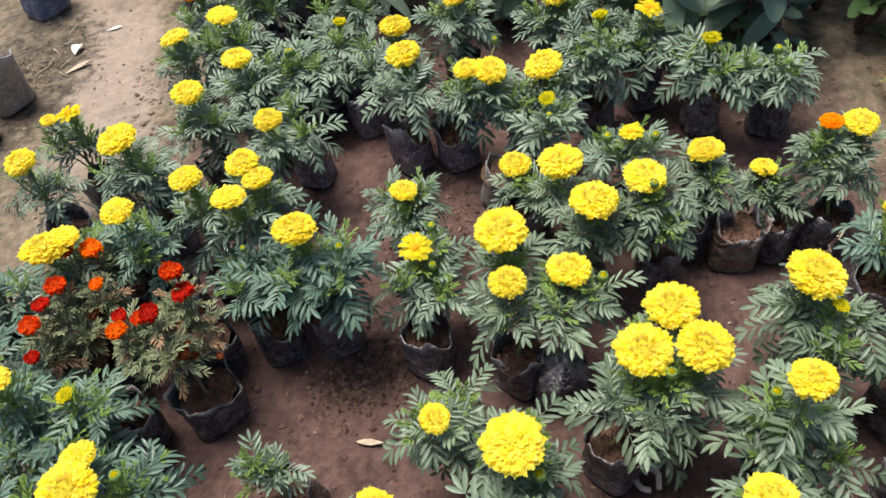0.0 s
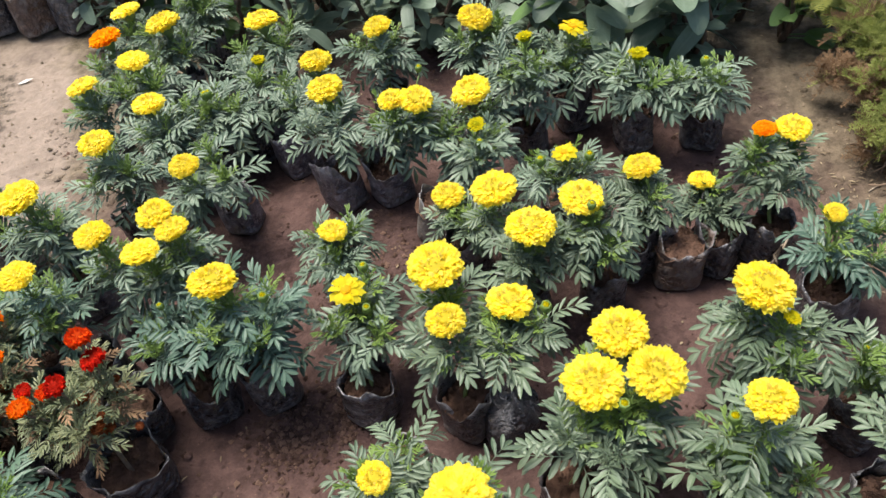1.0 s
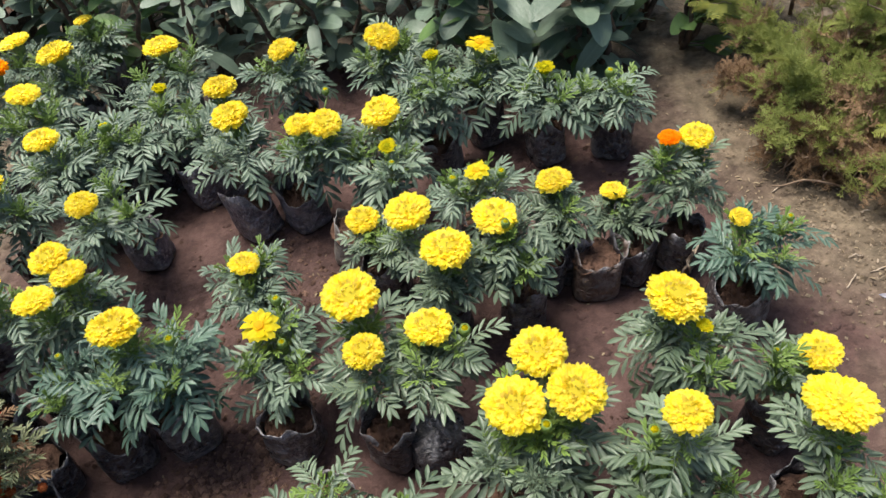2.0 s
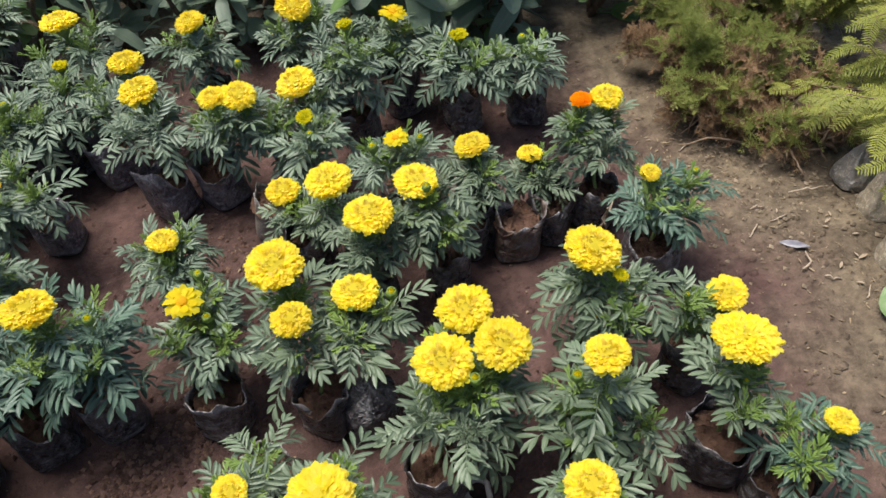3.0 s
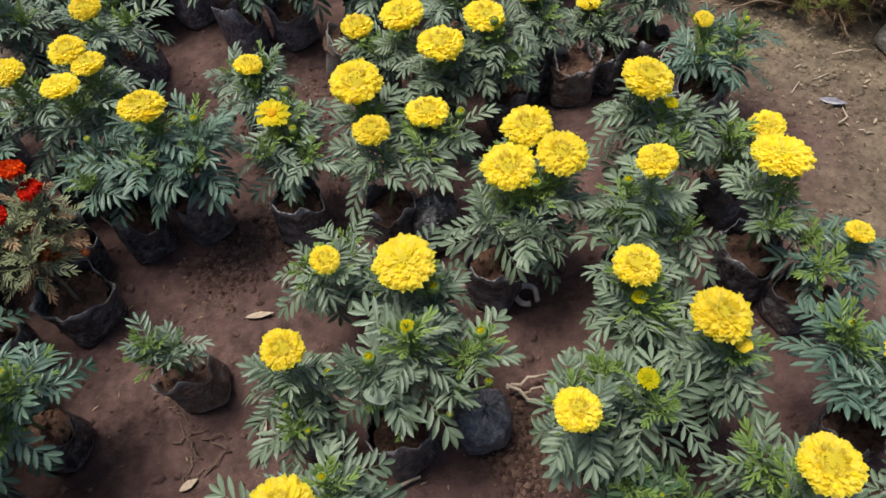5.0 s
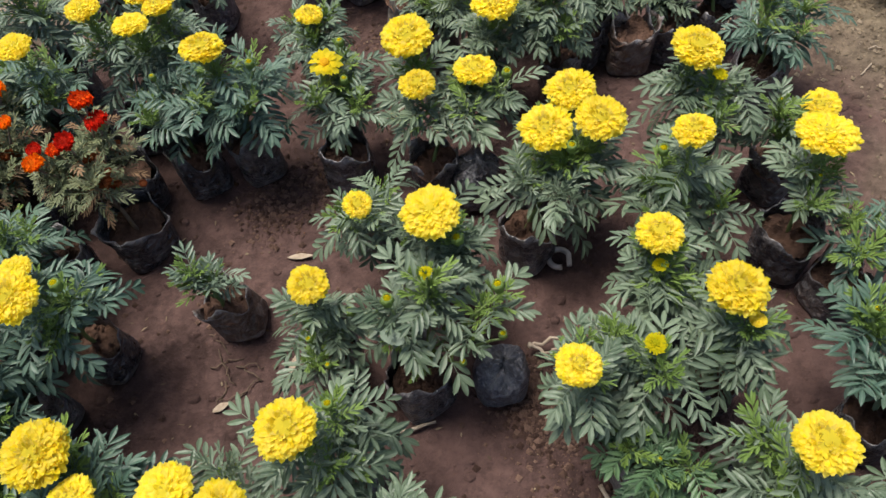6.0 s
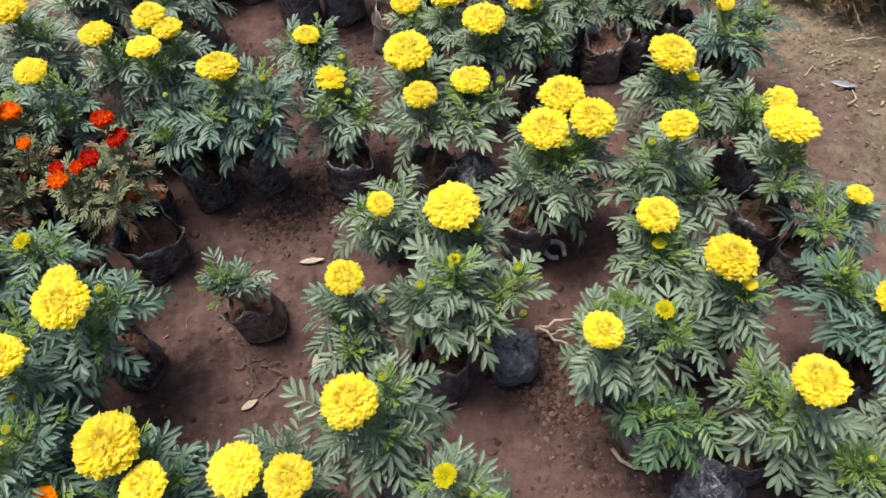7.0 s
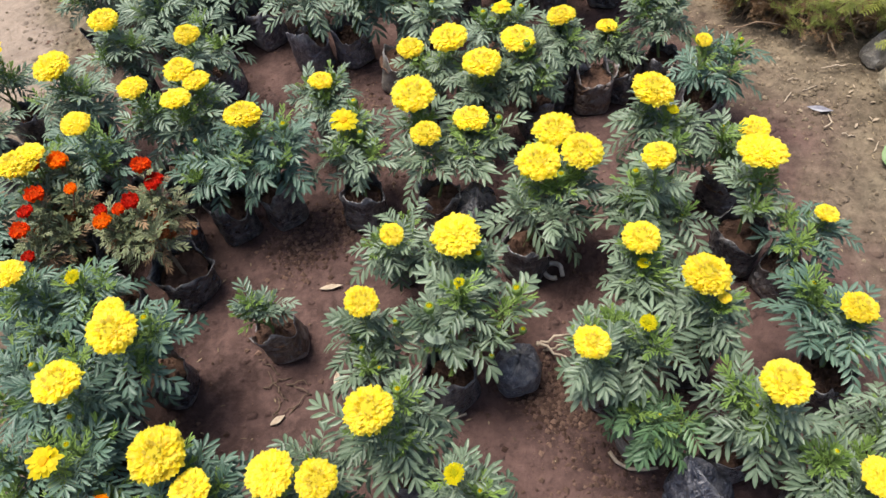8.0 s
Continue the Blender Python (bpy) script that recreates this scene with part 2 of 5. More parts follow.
def tube(verts, faces, path, radii, sides=6, cap=True):
    """Adds a tapered tube along path to the lists."""
    first = len(verts)
    path = [Vector(p) for p in path]
    for i, p in enumerate(path):
        d = (path[min(i + 1, len(path) - 1)] - path[max(i - 1, 0)]).normalized()
        side = d.cross(Vector((0.31, 0.17, 0.93)))
        if side.length < 0.05:
            side = d.cross(Vector((1, 0, 0)))
        side.normalize()
        up = side.cross(d)
        for j in range(sides):
            a = 2 * math.pi * j / sides
            verts.append(tuple(p + (side * math.cos(a) + up * math.sin(a)) * radii[i]))
    for i in range(len(path) - 1):
        for j in range(sides):
            a, b = first + i * sides + j, first + i * sides + (j + 1) % sides
            faces.append((a, b, b + sides, a + sides))
    if cap:
        faces.append(tuple(range(first + sides - 1, first - 1, -1)))
        faces.append(tuple(range(first + (len(path) - 1) * sides, first + len(path) * sides)))


def bend(a, b, sag=0.0, steps=6, wob=0.0, rng=random):
    """A curved line from a to b, bowed by sag upwards (or down) and slightly wavering."""
    a, b = Vector(a), Vector(b)
    out = []
    for i in range(steps + 1):
        s = i / steps
        p = a.lerp(b, s)
        p.z += sag * 4 * s * (1 - s)
        if 0 < i < steps and wob:
            p += Vector((rng.uniform(-wob, wob), rng.uniform(-wob, wob), rng.uniform(-wob, wob)))
        out.append(p)
    return out


def blade(verts, faces, across, root, along, side, up, length, width, fold=0.25, droop=0.2, wave=0.0, stations=(0.0, 0.25, 0.55, 0.83, 1.0), shape=(0.13, 0.68, 1.0, 0.70, 0.0)):
    """A pointed leaf blade, folded along its midrib and curving down."""
    first = len(verts)
    rows = []
    for s, w in zip(stations, shape):
        mid = root + along * (length * s) - up * (droop * length * s * s)
        if w == 0.0:
            rows.append((len(verts),))
            verts.append(tuple(mid)), across.append(0.0)
            continue
        half = width * 0.5 * w
        rise = up * (half * fold)
        ripple = up * (wave * width * math.sin(s * 9.0))
        rows.append((len(verts), len(verts) + 1, len(verts) + 2))
        verts.extend([tuple(mid - side * half + rise + ripple), tuple(mid), tuple(mid + side * half + rise - ripple)])
        across.extend([-1.0, 0.0, 1.0])
    for r, q in zip(rows, rows[1:]):
        if len(q) == 3:
            faces.extend([(r[0], r[1], q[1], q[0]), (r[1], r[2], q[2], q[1])])
        else:
            faces.extend([(r[0], r[1], q[0]), (r[1], r[2], q[0])])


def feather_leaf(name, seed, pairs=6, length=0.10, leaflet=0.046, width=0.0125, droop=0.35, angle=48):
    """A marigold leaf: a bowed rib with paired narrow leaflets and one at the tip; it grows along x."""
    rng = random.Random(seed)
    verts, faces, across = [], [], []

    def rib(s):
        return Vector((length * s, 0.006 * math.sin(seed + s * 2.0), length * (0.18 * s - droop * s * s)))

    tube(verts, faces, [rib(i / 5) for i in range(6)], [0.0013 * (1 - 0.7 * i / 5) for i in range(6)], 4, False)
    across.extend([0.0] * len(verts))
    for i in range(pairs):
        s = 0.20 + 0.76 * i / (pairs - 1)
        grow = (0.62, 0.88, 1.0, 1.0, 0.92, 0.78, 0.66)[min(i, 6)]
        d = (rib(min(1, s + 0.02)) - rib(s - 0.02)).normalized()
        up = Vector((-d.z, 0, d.x))
        for sgn in (-1, 1):
            a = radians(angle + rng.uniform(-12, 12) - 20 * i / pairs)
            along = (d * math.cos(a) + Vector((0, sgn, 0)) * math.sin(a) + up * rng.uniform(-0.02, 0.22)).normalized()
            side = along.cross(up).normalized()
            blade(verts, faces, across, rib(s), along, side, side.cross(along), leaflet * grow * rng.uniform(0.9, 1.1), width * rng.uniform(0.88, 1.12), 0.30, rng.uniform(0.05, 0.40))
    d = (rib(1) - rib(0.95)).normalized()
    up = Vector((-d.z, 0, d.x))
    side = d.cross(up)
    blade(verts, faces, across, rib(1.0), d, side, side.cross(d), leaflet * 0.85, width * 1.05, 0.35, 0.25)
    return mesh_from(name, verts, faces, [("across", across)])


LEAVES = [feather_leaf("leaf", i, 5 + i % 2, 0.064 + 0.005 * (i % 4), 0.035 + 0.002 * (i % 3), 0.0084 + 0.0008 * (i % 2), 0.1 + 0.2 * (i % 4), 52 + 4 * (i % 3)) for i in range(10)]
YOUNG = [feather_leaf("leaf", 20 + i, 4, 0.050, 0.022, 0.0052, 0.1, 34) for i in range(3)]


def young_tuft(seed, count=7):
    """A close tuft of young upright leaves round a shoot; it grows along z."""
    rng = random.Random(seed)
    verts, faces, across = [], [], []
    for i in range(count):
        src = rng.choice(YOUNG)
        m = pose(0, 0, 0.004 * i - 0.014, rng.uniform(-20, 20), -rng.uniform(22, 72), 137.5 * i + rng.uniform(-15, 15)) @ Matrix.Scale(rng.uniform(0.6, 1.0), 4)
        first = len(verts)
        verts.extend(tuple(m @ v.co) for v in src.vertices)
        faces.extend(tuple(first + j for j in p.vertices) for p in src.polygons)
        across.extend(d.value for d in src.attributes["across"].data)
    return mesh_from("young_leaves", verts, faces, [("across", across)])


TUFTS = [young_tuft(60 + i, 6 + i) for i in range(4)]
FINE = [feather_leaf("leaf", 40 + i, 6, 0.055, 0.021, 0.0042, 0.25 + 0.1 * i, 48) for i in range(3)]


def petal(verts, faces, tips, root, out, side, up, length, width, rng, ruffle=0.25, cup=0.25, cols=4):
    first = len(verts)
    for r, (s, w) in enumerate(((0.0, 0.45), (0.55, 0.95), (1.0, 1.0))):
        for c in range(cols):
            u = c / (cols - 1) * 2 - 1
            ln = length * s
            if r == 2:
                ln *= 1 + rng.uniform(-0.16, 0.10) - 0.18 * abs(u) ** 3
            lift = cup * length * s * s * (1 + 0.3 * u * u)
            if r:
                lift += ruffle * width * (math.sin(c * 2.3 + rng.uniform(0, 2)) * 0.5) * s
            verts.append(tuple(root + out * ln + side * (u * width * 0.5 * w) + up * lift))
            tips.append(0.5 + 0.5 * s)
    for r in range(2):
        for c in range(cols - 1):
            a = first + r * cols + c
            faces.append((a, a + 1, a + cols + 1, a + cols))


def ball(verts, faces, tips, centre, rx, rz, tip, seg=12, rings=7):
    first = len(verts)
    for i in range(rings + 1):
        th = math.pi * i / rings
        for j in range(seg):
            a = 2 * math.pi * j / seg
            verts.append((centre[0] + rx * math.sin(th) * math.cos(a), centre[1] + rx * math.sin(th) * math.sin(a), centre[2] + rz * math.cos(th)))
            tips.append(tip)
    for i in range(rings):
        for j in range(seg):
            a, b = first + i * seg + j, first + i * seg + (j + 1) % seg
            faces.append((a, a + seg, b + seg, b))


def pompom(seed, petals=230, flat=0.68, hollow=0.1, size=1.0, ruffle=0.5, squash=1.0):
    """A full double flower head, one unit across, centred a little over its base."""
    rng = random.Random(seed)
    verts, faces, tips = [], [], []
    ball(verts, faces, tips, (0, 0, 0), 0.40, 0.40 * flat, 0.5)
    gold = math.pi * (3 - math.sqrt(5))
    for i in range(petals):
        s = (i + 0.5) / petals
        th = math.acos(1 - 1.42 * s)
        az = i * gold + rng.uniform(-0.25, 0.25)
        radial = Vector((math.cos(az), math.sin(az), 0))
        n = (radial * math.sin(th) + Vector((0, 0, math.cos(th) * flat))).normalized()
        dip = hollow * math.exp(-(th / 0.42) ** 2)
        base = Vector((radial.x * math.sin(th) * 0.30, radial.y * math.sin(th) * 0.30, math.cos(th) * 0.30 * flat - dip * 0.6))
        lean = 0.55 + 0.5 * min(1, th / 1.2)
        out = (n * 0.75 + radial * lean * 0.55 + Vector((rng.uniform(-0.26, 0.26), rng.uniform(-0.26, 0.26), rng.uniform(-0.16, 0.24)))).normalized()
        side = out.cross(Vector((0, 0, 1)) + radial * 0.2)
        side = (side.normalized() + Vector((rng.uniform(-0.15, 0.15), rng.uniform(-0.15, 0.15), rng.uniform(-0.15, 0.15)))).normalized()
        up = side.cross(out).normalized()
        k = 0.55 + 0.5 * min(1, th / 1.1)
        mark = len(tips)
        rim = min(1.0, max(0.0, th - 0.9))
        lump = 1 + 0.26 * noise.noise(n * 2.6 + Vector((seed, 0, 0)))
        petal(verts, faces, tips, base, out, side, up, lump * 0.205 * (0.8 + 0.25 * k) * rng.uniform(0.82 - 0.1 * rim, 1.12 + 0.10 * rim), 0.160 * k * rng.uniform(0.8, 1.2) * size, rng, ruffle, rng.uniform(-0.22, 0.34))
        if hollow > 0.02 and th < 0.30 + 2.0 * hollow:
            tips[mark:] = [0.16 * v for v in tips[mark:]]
    verts = [(x, y, z * squash) for x, y, z in verts]
    return mesh_from("flower", verts, faces, [("tip", tips)])


def daisy(seed):
    """A half-double flower head with broad outer petals round an open centre."""
    rng = random.Random(seed)
    verts, faces, tips = [], [], []
    ball(verts, faces, tips, (0, 0, 0.0), 0.15, 0.09, 0.0)
    for ring, (n, r0, length, width, tilt) in enumerate(((12, 0.10, 0.42, 0.235, 0.02), (7, 0.09, 0.32, 0.19, 0.3), (14, 0.05, 0.12, 0.06, 0.9))):
        for i in range(n):
            az = 2 * math.pi * (i + 0.5 * ring + rng.uniform(-0.25, 0.25)) / n
            radial = Vector((math.cos(az), math.sin(az), 0))
            out = (radial + Vector((0, 0, tilt + rng.uniform(-0.15, 0.15)))).normalized()
            side = Vector((-radial.y, radial.x, rng.uniform(-0.3, 0.3))).normalized()
            petal(verts, faces, tips, radial * r0, out, side, side.cross(out) * -1, length * rng.uniform(0.85, 1.1), width * rng.uniform(0.85, 1.15), rng, 0.3, -0.1)
    return mesh_from("flower", verts, faces, [("tip", tips)])


def opening(seed):
    """A half-open head: a brush of narrow upright petals."""
    rng = random.Random(seed)
    verts, faces, tips = [], [], []
    ball(verts, faces, tips, (0, 0, -0.12), 0.26, 0.22, 0.1)
    gold = math.pi * (3 - math.sqrt(5))
    for i in range(80):
        s = (i + 0.5) / 80
        r = math.sqrt(s)
        az = i * gold
        radial = Vector((math.cos(az), math.sin(az), 0))
        out = (radial * (0.25 + 1.15 * r) + Vector((0, 0, 1.1 - 0.75 * r + rng.uniform(-0.2, 0.2)))).normalized()
        side = Vector((-radial.y, radial.x, rng.uniform(-0.3, 0.3))).normalized()
        petal(verts, faces, tips, radial * 0.2 * r + Vector((0, 0, -0.02)), out, side, side.cross(out), 0.30 * rng.uniform(0.8, 1.15), 0.075, rng, 0.3, 0.1, 2)
    return mesh_from("flower", verts, faces, [("tip", tips)])


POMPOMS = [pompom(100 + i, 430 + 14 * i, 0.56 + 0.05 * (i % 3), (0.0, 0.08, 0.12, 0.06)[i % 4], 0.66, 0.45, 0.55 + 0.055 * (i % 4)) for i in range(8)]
DAISIES = [daisy(150 + i) for i in range(2)]
OPENINGS = [opening(160 + i) for i in range(2)]
FRENCH = [pompom(170 + i, 64, 0.42, 0.12, 1.75, 1.3) for i in range(3)]


def calyx_mesh(seed):
    """The green cup under a flower head, for a head one unit across; its foot lies at z = -0.62."""
    verts, faces = [], []
    rings = ((-0.62, 0.045), (-0.50, 0.07), (-0.42, 0.13), (-0.28, 0.20), (-0.12, 0.235), (-0.02, 0.23))
    seg = 12
    for i, (z, r) in enumerate(rings):
        for j in range(seg):
            a = 2 * math.pi * j / seg
            rr = r * (1 + 0.07 * math.cos(a * 6)) if i > 1 else r
            verts.append((rr * math.cos(a), rr * math.sin(a), z + (0.05 * (j % 2) if i == 5 else 0)))
    for i in range(len(rings) - 1):
        for j in range(seg):
            a, b = i * seg + j, i * seg + (j + 1) % seg
            faces.append((a, b, b + seg, a + seg))
    return mesh_from("calyx", verts, faces)


def bud_mesh(seed):
    """A closed bud: the ribbed green cup, its tips folded in round the petals."""
    verts, faces, seg = [], [], 12
    rings = ((-0.9, 0.10), (-0.72, 0.16), (-0.6, 0.34), (-0.25, 0.50), (0.1, 0.48), (0.32, 0.40), (0.36, 0.30))
    for i, (z, r) in enumerate(rings):
        for j in range(seg):
            a = 2 * math.pi * j / seg
            rr = r * (1 + 0.08 * math.cos(a * 6))
            verts.append((rr * math.cos(a), rr * math.sin(a), z + (0.14 * (j % 2) if i == 5 else 0)))
    for i in range(len(rings) - 1):
        for j in range(seg):
            a, b = i * seg + j, i * seg + (j + 1) % seg
            faces.append((a, b, b + seg, a + seg))
    return mesh_from("bud", verts, faces)


def bud_heart(seed):
    rng = random.Random(seed)
    verts, faces, tips = [], [], []
    ball(verts, faces, tips, (0, 0, 0.1), 0.34, 0.25, 0.5, 10, 6)
    for i in range(22):
        az = i * 2.4
        r = 0.30 * math.sqrt((i + 0.5) / 22)
        radial = Vector((math.cos(az), math.sin(az), 0))
        side = Vector((-radial.y, radial.x, 0))
        petal(verts, faces, tips, radial * r + Vector((0, 0, 0.22)), (Vector((0, 0, 1)) + radial * 0.3).normalized(), side, -radial, 0.26 * rng.uniform(0.7, 1.2), 0.16, rng, 0.2, 0.3, 2)
    return mesh_from("petals", verts, faces, [("tip", tips)])


CALYX, BUD, HEART = calyx_mesh(1), bud_mesh(2), bud_heart(3)


def bag_mesh(seed, radius=0.047, height=0.115, soil=0.095, slump=0.0, peak=0.0, closed=False, taper=0.0):
    """A soft film bag: creased, straight wall over a gusseted, nearly square foot, a ragged rim and the inner side down to the soil."""
    rng = random.Random(seed)
    seg = 52
    verts, faces, wear_glint = [], [], []
    prof = [(0.0, 0.0), (0.80, 0.0), (0.96, 0.002), (1.0, 0.010), (1.0, 0.18 * height), (1.0, 0.33 * height), (1.0, 0.48 * height), (0.99, 0.62 * height), (0.98, 0.75 * height), (1.0, 0.88 * height), (1.01, height), (0.99, height + 0.001), (0.96, 0.92 * height), (0.95, soil - 0.01)]
    ph, turn = rng.uniform(0, 6), rng.uniform(0, 6)
    for i, (r, z) in enumerate(prof):
        v = z / height
        for j in range(seg):
            a = 2 * math.pi * j / seg
            square = (abs(math.cos(a - turn)) ** 5 + abs(math.sin(a - turn)) ** 5) ** -0.2 - 1.08
            low = noise.noise(Vector((math.cos(a) * 1.5, math.sin(a) * 1.5, z * 20 + seed * 3.1)))
            ridge = 1 - 2.6 * abs(noise.noise(Vector((math.cos(a) * 2.6, math.sin(a) * 2.6, z * 38 + seed * 1.7))))
            fine = 1 - 2.6 * abs(noise.noise(Vector((math.cos(a) * 6, math.sin(a) * 6, z * 75 + seed * 5.3))))
            pleat = 0.5 * math.sin(a * 5 + ph + 2.5 * v) + 0.35 * math.sin(a * 11 - 2 * ph - 3 * v)
            wall = 1.0 if i > 2 else 0.4
            rr = radius * r * (1 + wall * (0.07 * low + 0.030 * ridge + 0.016 * fine + (0.012 + 0.03 * v) * pleat) + square * (0.75 - 0.6 * min(1.0, v)))
            rim = max(0.0, (v - 0.75) / 0.25)
            zz = z + rim * (0.016 * math.sin(2 * a + ph) + 0.009 * math.sin(5 * a + 2 * ph) + 0.007 * ridge)
            zz += rim * peak * max(0.0, math.cos(a - ph)) ** 2
            rr *= 1 + rim * (0.10 * math.sin(3 * a + ph) + 0.08 * pleat + 0.12 * low - (0.95 if closed else 0.0) * min(1.0, rim))
            rr *= 1 - taper * v
            verts.append((rr * math.cos(a) + slump * z, rr * math.sin(a), max(0.0, zz)))
            wear_glint.append((0, 0.2, 0.7, 0.4, 0, 0, 0, 0, 0, 0.1, 0.8, 0.7, 0.1, 0)[i] + max(0.0, ridge - 0.55) + 0.6 * max(0.0, fine - 0.6))
    for i in range(len(prof) - 1):
        for j in range(seg):
            a, b = i * seg + j, i * seg + (j + 1) % seg
            faces.append((a, b, b + seg, a + seg))
    return mesh_from("grow_bag", verts, faces, [("wear_glint", wear_glint)])


def soil_mesh(seed, radius=0.046, z=0.095):
    verts, faces = [(0, 0, z + 0.006)], []
    seg, rings = 22, 7
    for i in range(1, rings + 1):
        for j in range(seg):
            a = 2 * math.pi * j / seg
            r = radius * i / rings * 0.99
            h = 0.022 * noise.noise(Vector((r * 90 * math.cos(a), r * 90 * math.sin(a), seed))) - 0.004 * (i / rings) ** 2
            verts.append((r * math.cos(a), r * math.sin(a), z + h))
    for j in range(seg):
        faces.append((0, 1 + j, 1 + (j + 1) % seg))
        for i in range(rings - 1):
            a, b = 1 + i * seg + j, 1 + i * seg + (j + 1) % seg
            faces.append((a, a + seg, b + seg, b))
    rng = random.Random(seed + 90)
    for i in range(90):
        a, q, r = rng.uniform(0, 6.283), radius * 0.9 * math.sqrt(rng.random()), 0.0012 + 0.0045 * rng.random() ** 3
        x, y, f = q * math.cos(a), q * math.sin(a), len(verts)
        zz = z + 0.022 * noise.noise(Vector((90 * x, 90 * y, seed))) - 0.004 * (q / radius) ** 2 + 0.4 * r
        for sx, sy, sz in ((1, 0, 0), (0, 1, 0), (-1, 0, 0), (0, -1, 0), (0, 0, 1)):
            verts.append((x + sx * r * rng.uniform(0.6, 1.3), y + sy * r * rng.uniform(0.6, 1.3), zz + sz * r))
        faces.extend((f + j, f + (j + 1) % 4, f + 4) for j in range(4))
    for i in range(7):
        a, q = rng.uniform(0, 6.283), radius * 0.6 * math.sqrt(rng.random())
        p = Vector((q * math.cos(a), q * math.sin(a), z + 0.006))
        a += rng.uniform(-1, 1)
        tube(verts, faces, bend(p, p + Vector((0.022 * math.cos(a), 0.022 * math.sin(a), rng.uniform(-0.004, 0.008))), 0.004, 4, 0.002, rng), [0.0009] * 5, 4, False)
    return mesh_from("soil", verts, faces)


BAGS = [bag_mesh(i, 0.044 + 0.003 * (i % 3), 0.098 + 0.006 * (i % 3), 0.066, 0.06 * (i % 2), 0.035 * (i % 3 == 1)) for i in range(10)]
SOILS = [soil_mesh(i, 0.0450, 0.080) for i in range(4)]
WORDS = {0: "no", 1: "one", 2: "two", 3: "three", 4: "four", 5: "five", 6: "six", 7: "seven"}
plants = random.Random(11)
TINT = {"y": "lemon-yellow", "d": "open yellow", "g": "half-open yellow", "O": "orange", "o": "orange", "r": "scarlet", "R": "crimson", "dry": "withered"}


def grown_bag(root, rng, film, bag_size=1.0):
    """The bag and its soil under a plant."""
    turn = pose(0, 0, 0, 0, 0, rng.uniform(0, 360)) @ Matrix.Diagonal((bag_size * rng.uniform(0.94, 1.06), bag_size * rng.uniform(0.94, 1.06), 1.0 if bag_size == 1.0 else 0.85, 1))
    bag = placed("grow_bag", rng.choice(BAGS), BAG[film], root, turn)
    placed("soil", rng.choice(SOILS), BAG_SOIL, bag)


def head(root, p, size, kind, axis, rng):
    """A flower head, or a bud, with its green cup, facing along axis."""
    turn = axis.to_track_quat("Z", "Y").to_matrix().to_4x4() @ pose(0, 0, 0, 0, 0, rng.uniform(0, 360))
    m = Matrix.Translation(p) @ turn @ Matrix.Scale(size, 4)
    if kind == "bud":
        b = placed("bud", BUD, LEAF["young"], root, m @ Matrix.Scale(min(0.9, 0.019 / size), 4))
        placed("petals", HEART, PETAL["g"], b)
        return
    if kind == "d":
        f = placed("flower", rng.choice(DAISIES), PETAL["d"], root, m)
    elif kind == "g":
        f = placed("flower", rng.choice(OPENINGS), PETAL["g"], root, m, "half-open greenish yellow flower")
    elif kind in "yO":
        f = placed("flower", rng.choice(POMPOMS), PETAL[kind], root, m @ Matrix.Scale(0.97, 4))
    else:
        f = placed("flower", rng.choice(FRENCH), PETAL[kind], root, m)
    placed("calyx", CALYX, STEM, f)


def leafy(root, rng, shoots, count, tone, base, meshes, young, big=1.0, clear=0.12, steep=0):
    """Leaves set along the shoots, the lower ones long and level, the upper ones short and steep."""
    per = max(3, round(count * 1.0 / len(shoots)))
    for line in shoots:
        az = rng.uniform(0, 6.28)
        top = line[-1]
        lean = Vector((top.x, top.y, 0))
        for i in range(per):
            s = 0.28 + 0.66 * (i + rng.uniform(0.1, 0.9)) / per
            f = s * (len(line) - 1)
            k = min(int(f), len(line) - 2)
            p = line[k].lerp(line[k + 1], f - k)
            if p.z < clear + 0.02 * rng.random():
                continue
            az += math.pi if i % 2 else math.pi / 2 + rng.uniform(-0.5, 0.5)
            d = Vector((math.cos(az), math.sin(az), 0)) + lean * 5.0
            a = math.degrees(math.atan2(d.y, d.x)) + rng.uniform(-20, 20)
            lift = steep - 8 + 44 * s * s + rng.uniform(-20, 22)
            size = big * (1.10 - 0.36 * s) * rng.uniform(0.85, 1.15)
            m = Matrix.Translation(p) @ pose(0, 0, 0, rng.uniform(-30, 30), -lift, a) @ Matrix.Scale(size, 4)
            placed("leaf", rng.choice(meshes), LEAF["dry" if tone == "olive" and rng.random() < 0.22 else tone], root, m)
        for i in range(young):
            f = (0.94 - 0.20 * i + rng.uniform(-0.05, 0.04)) * (len(line) - 1)
            k = min(int(f), len(line) - 2)
            p = line[k].lerp(line[k + 1], f - k)
            m = Matrix.Translation(p) @ pose(0, 0, 0, rng.uniform(-16, 16), rng.uniform(-16, 16), rng.uniform(0, 360)) @ Matrix.Scale(rng.uniform(0.62, 0.98), 4)
            placed("young_leaves", rng.choice(TUFTS), LEAF["young" if tone != "olive" and rng.random() < 0.72 else tone], root, m)


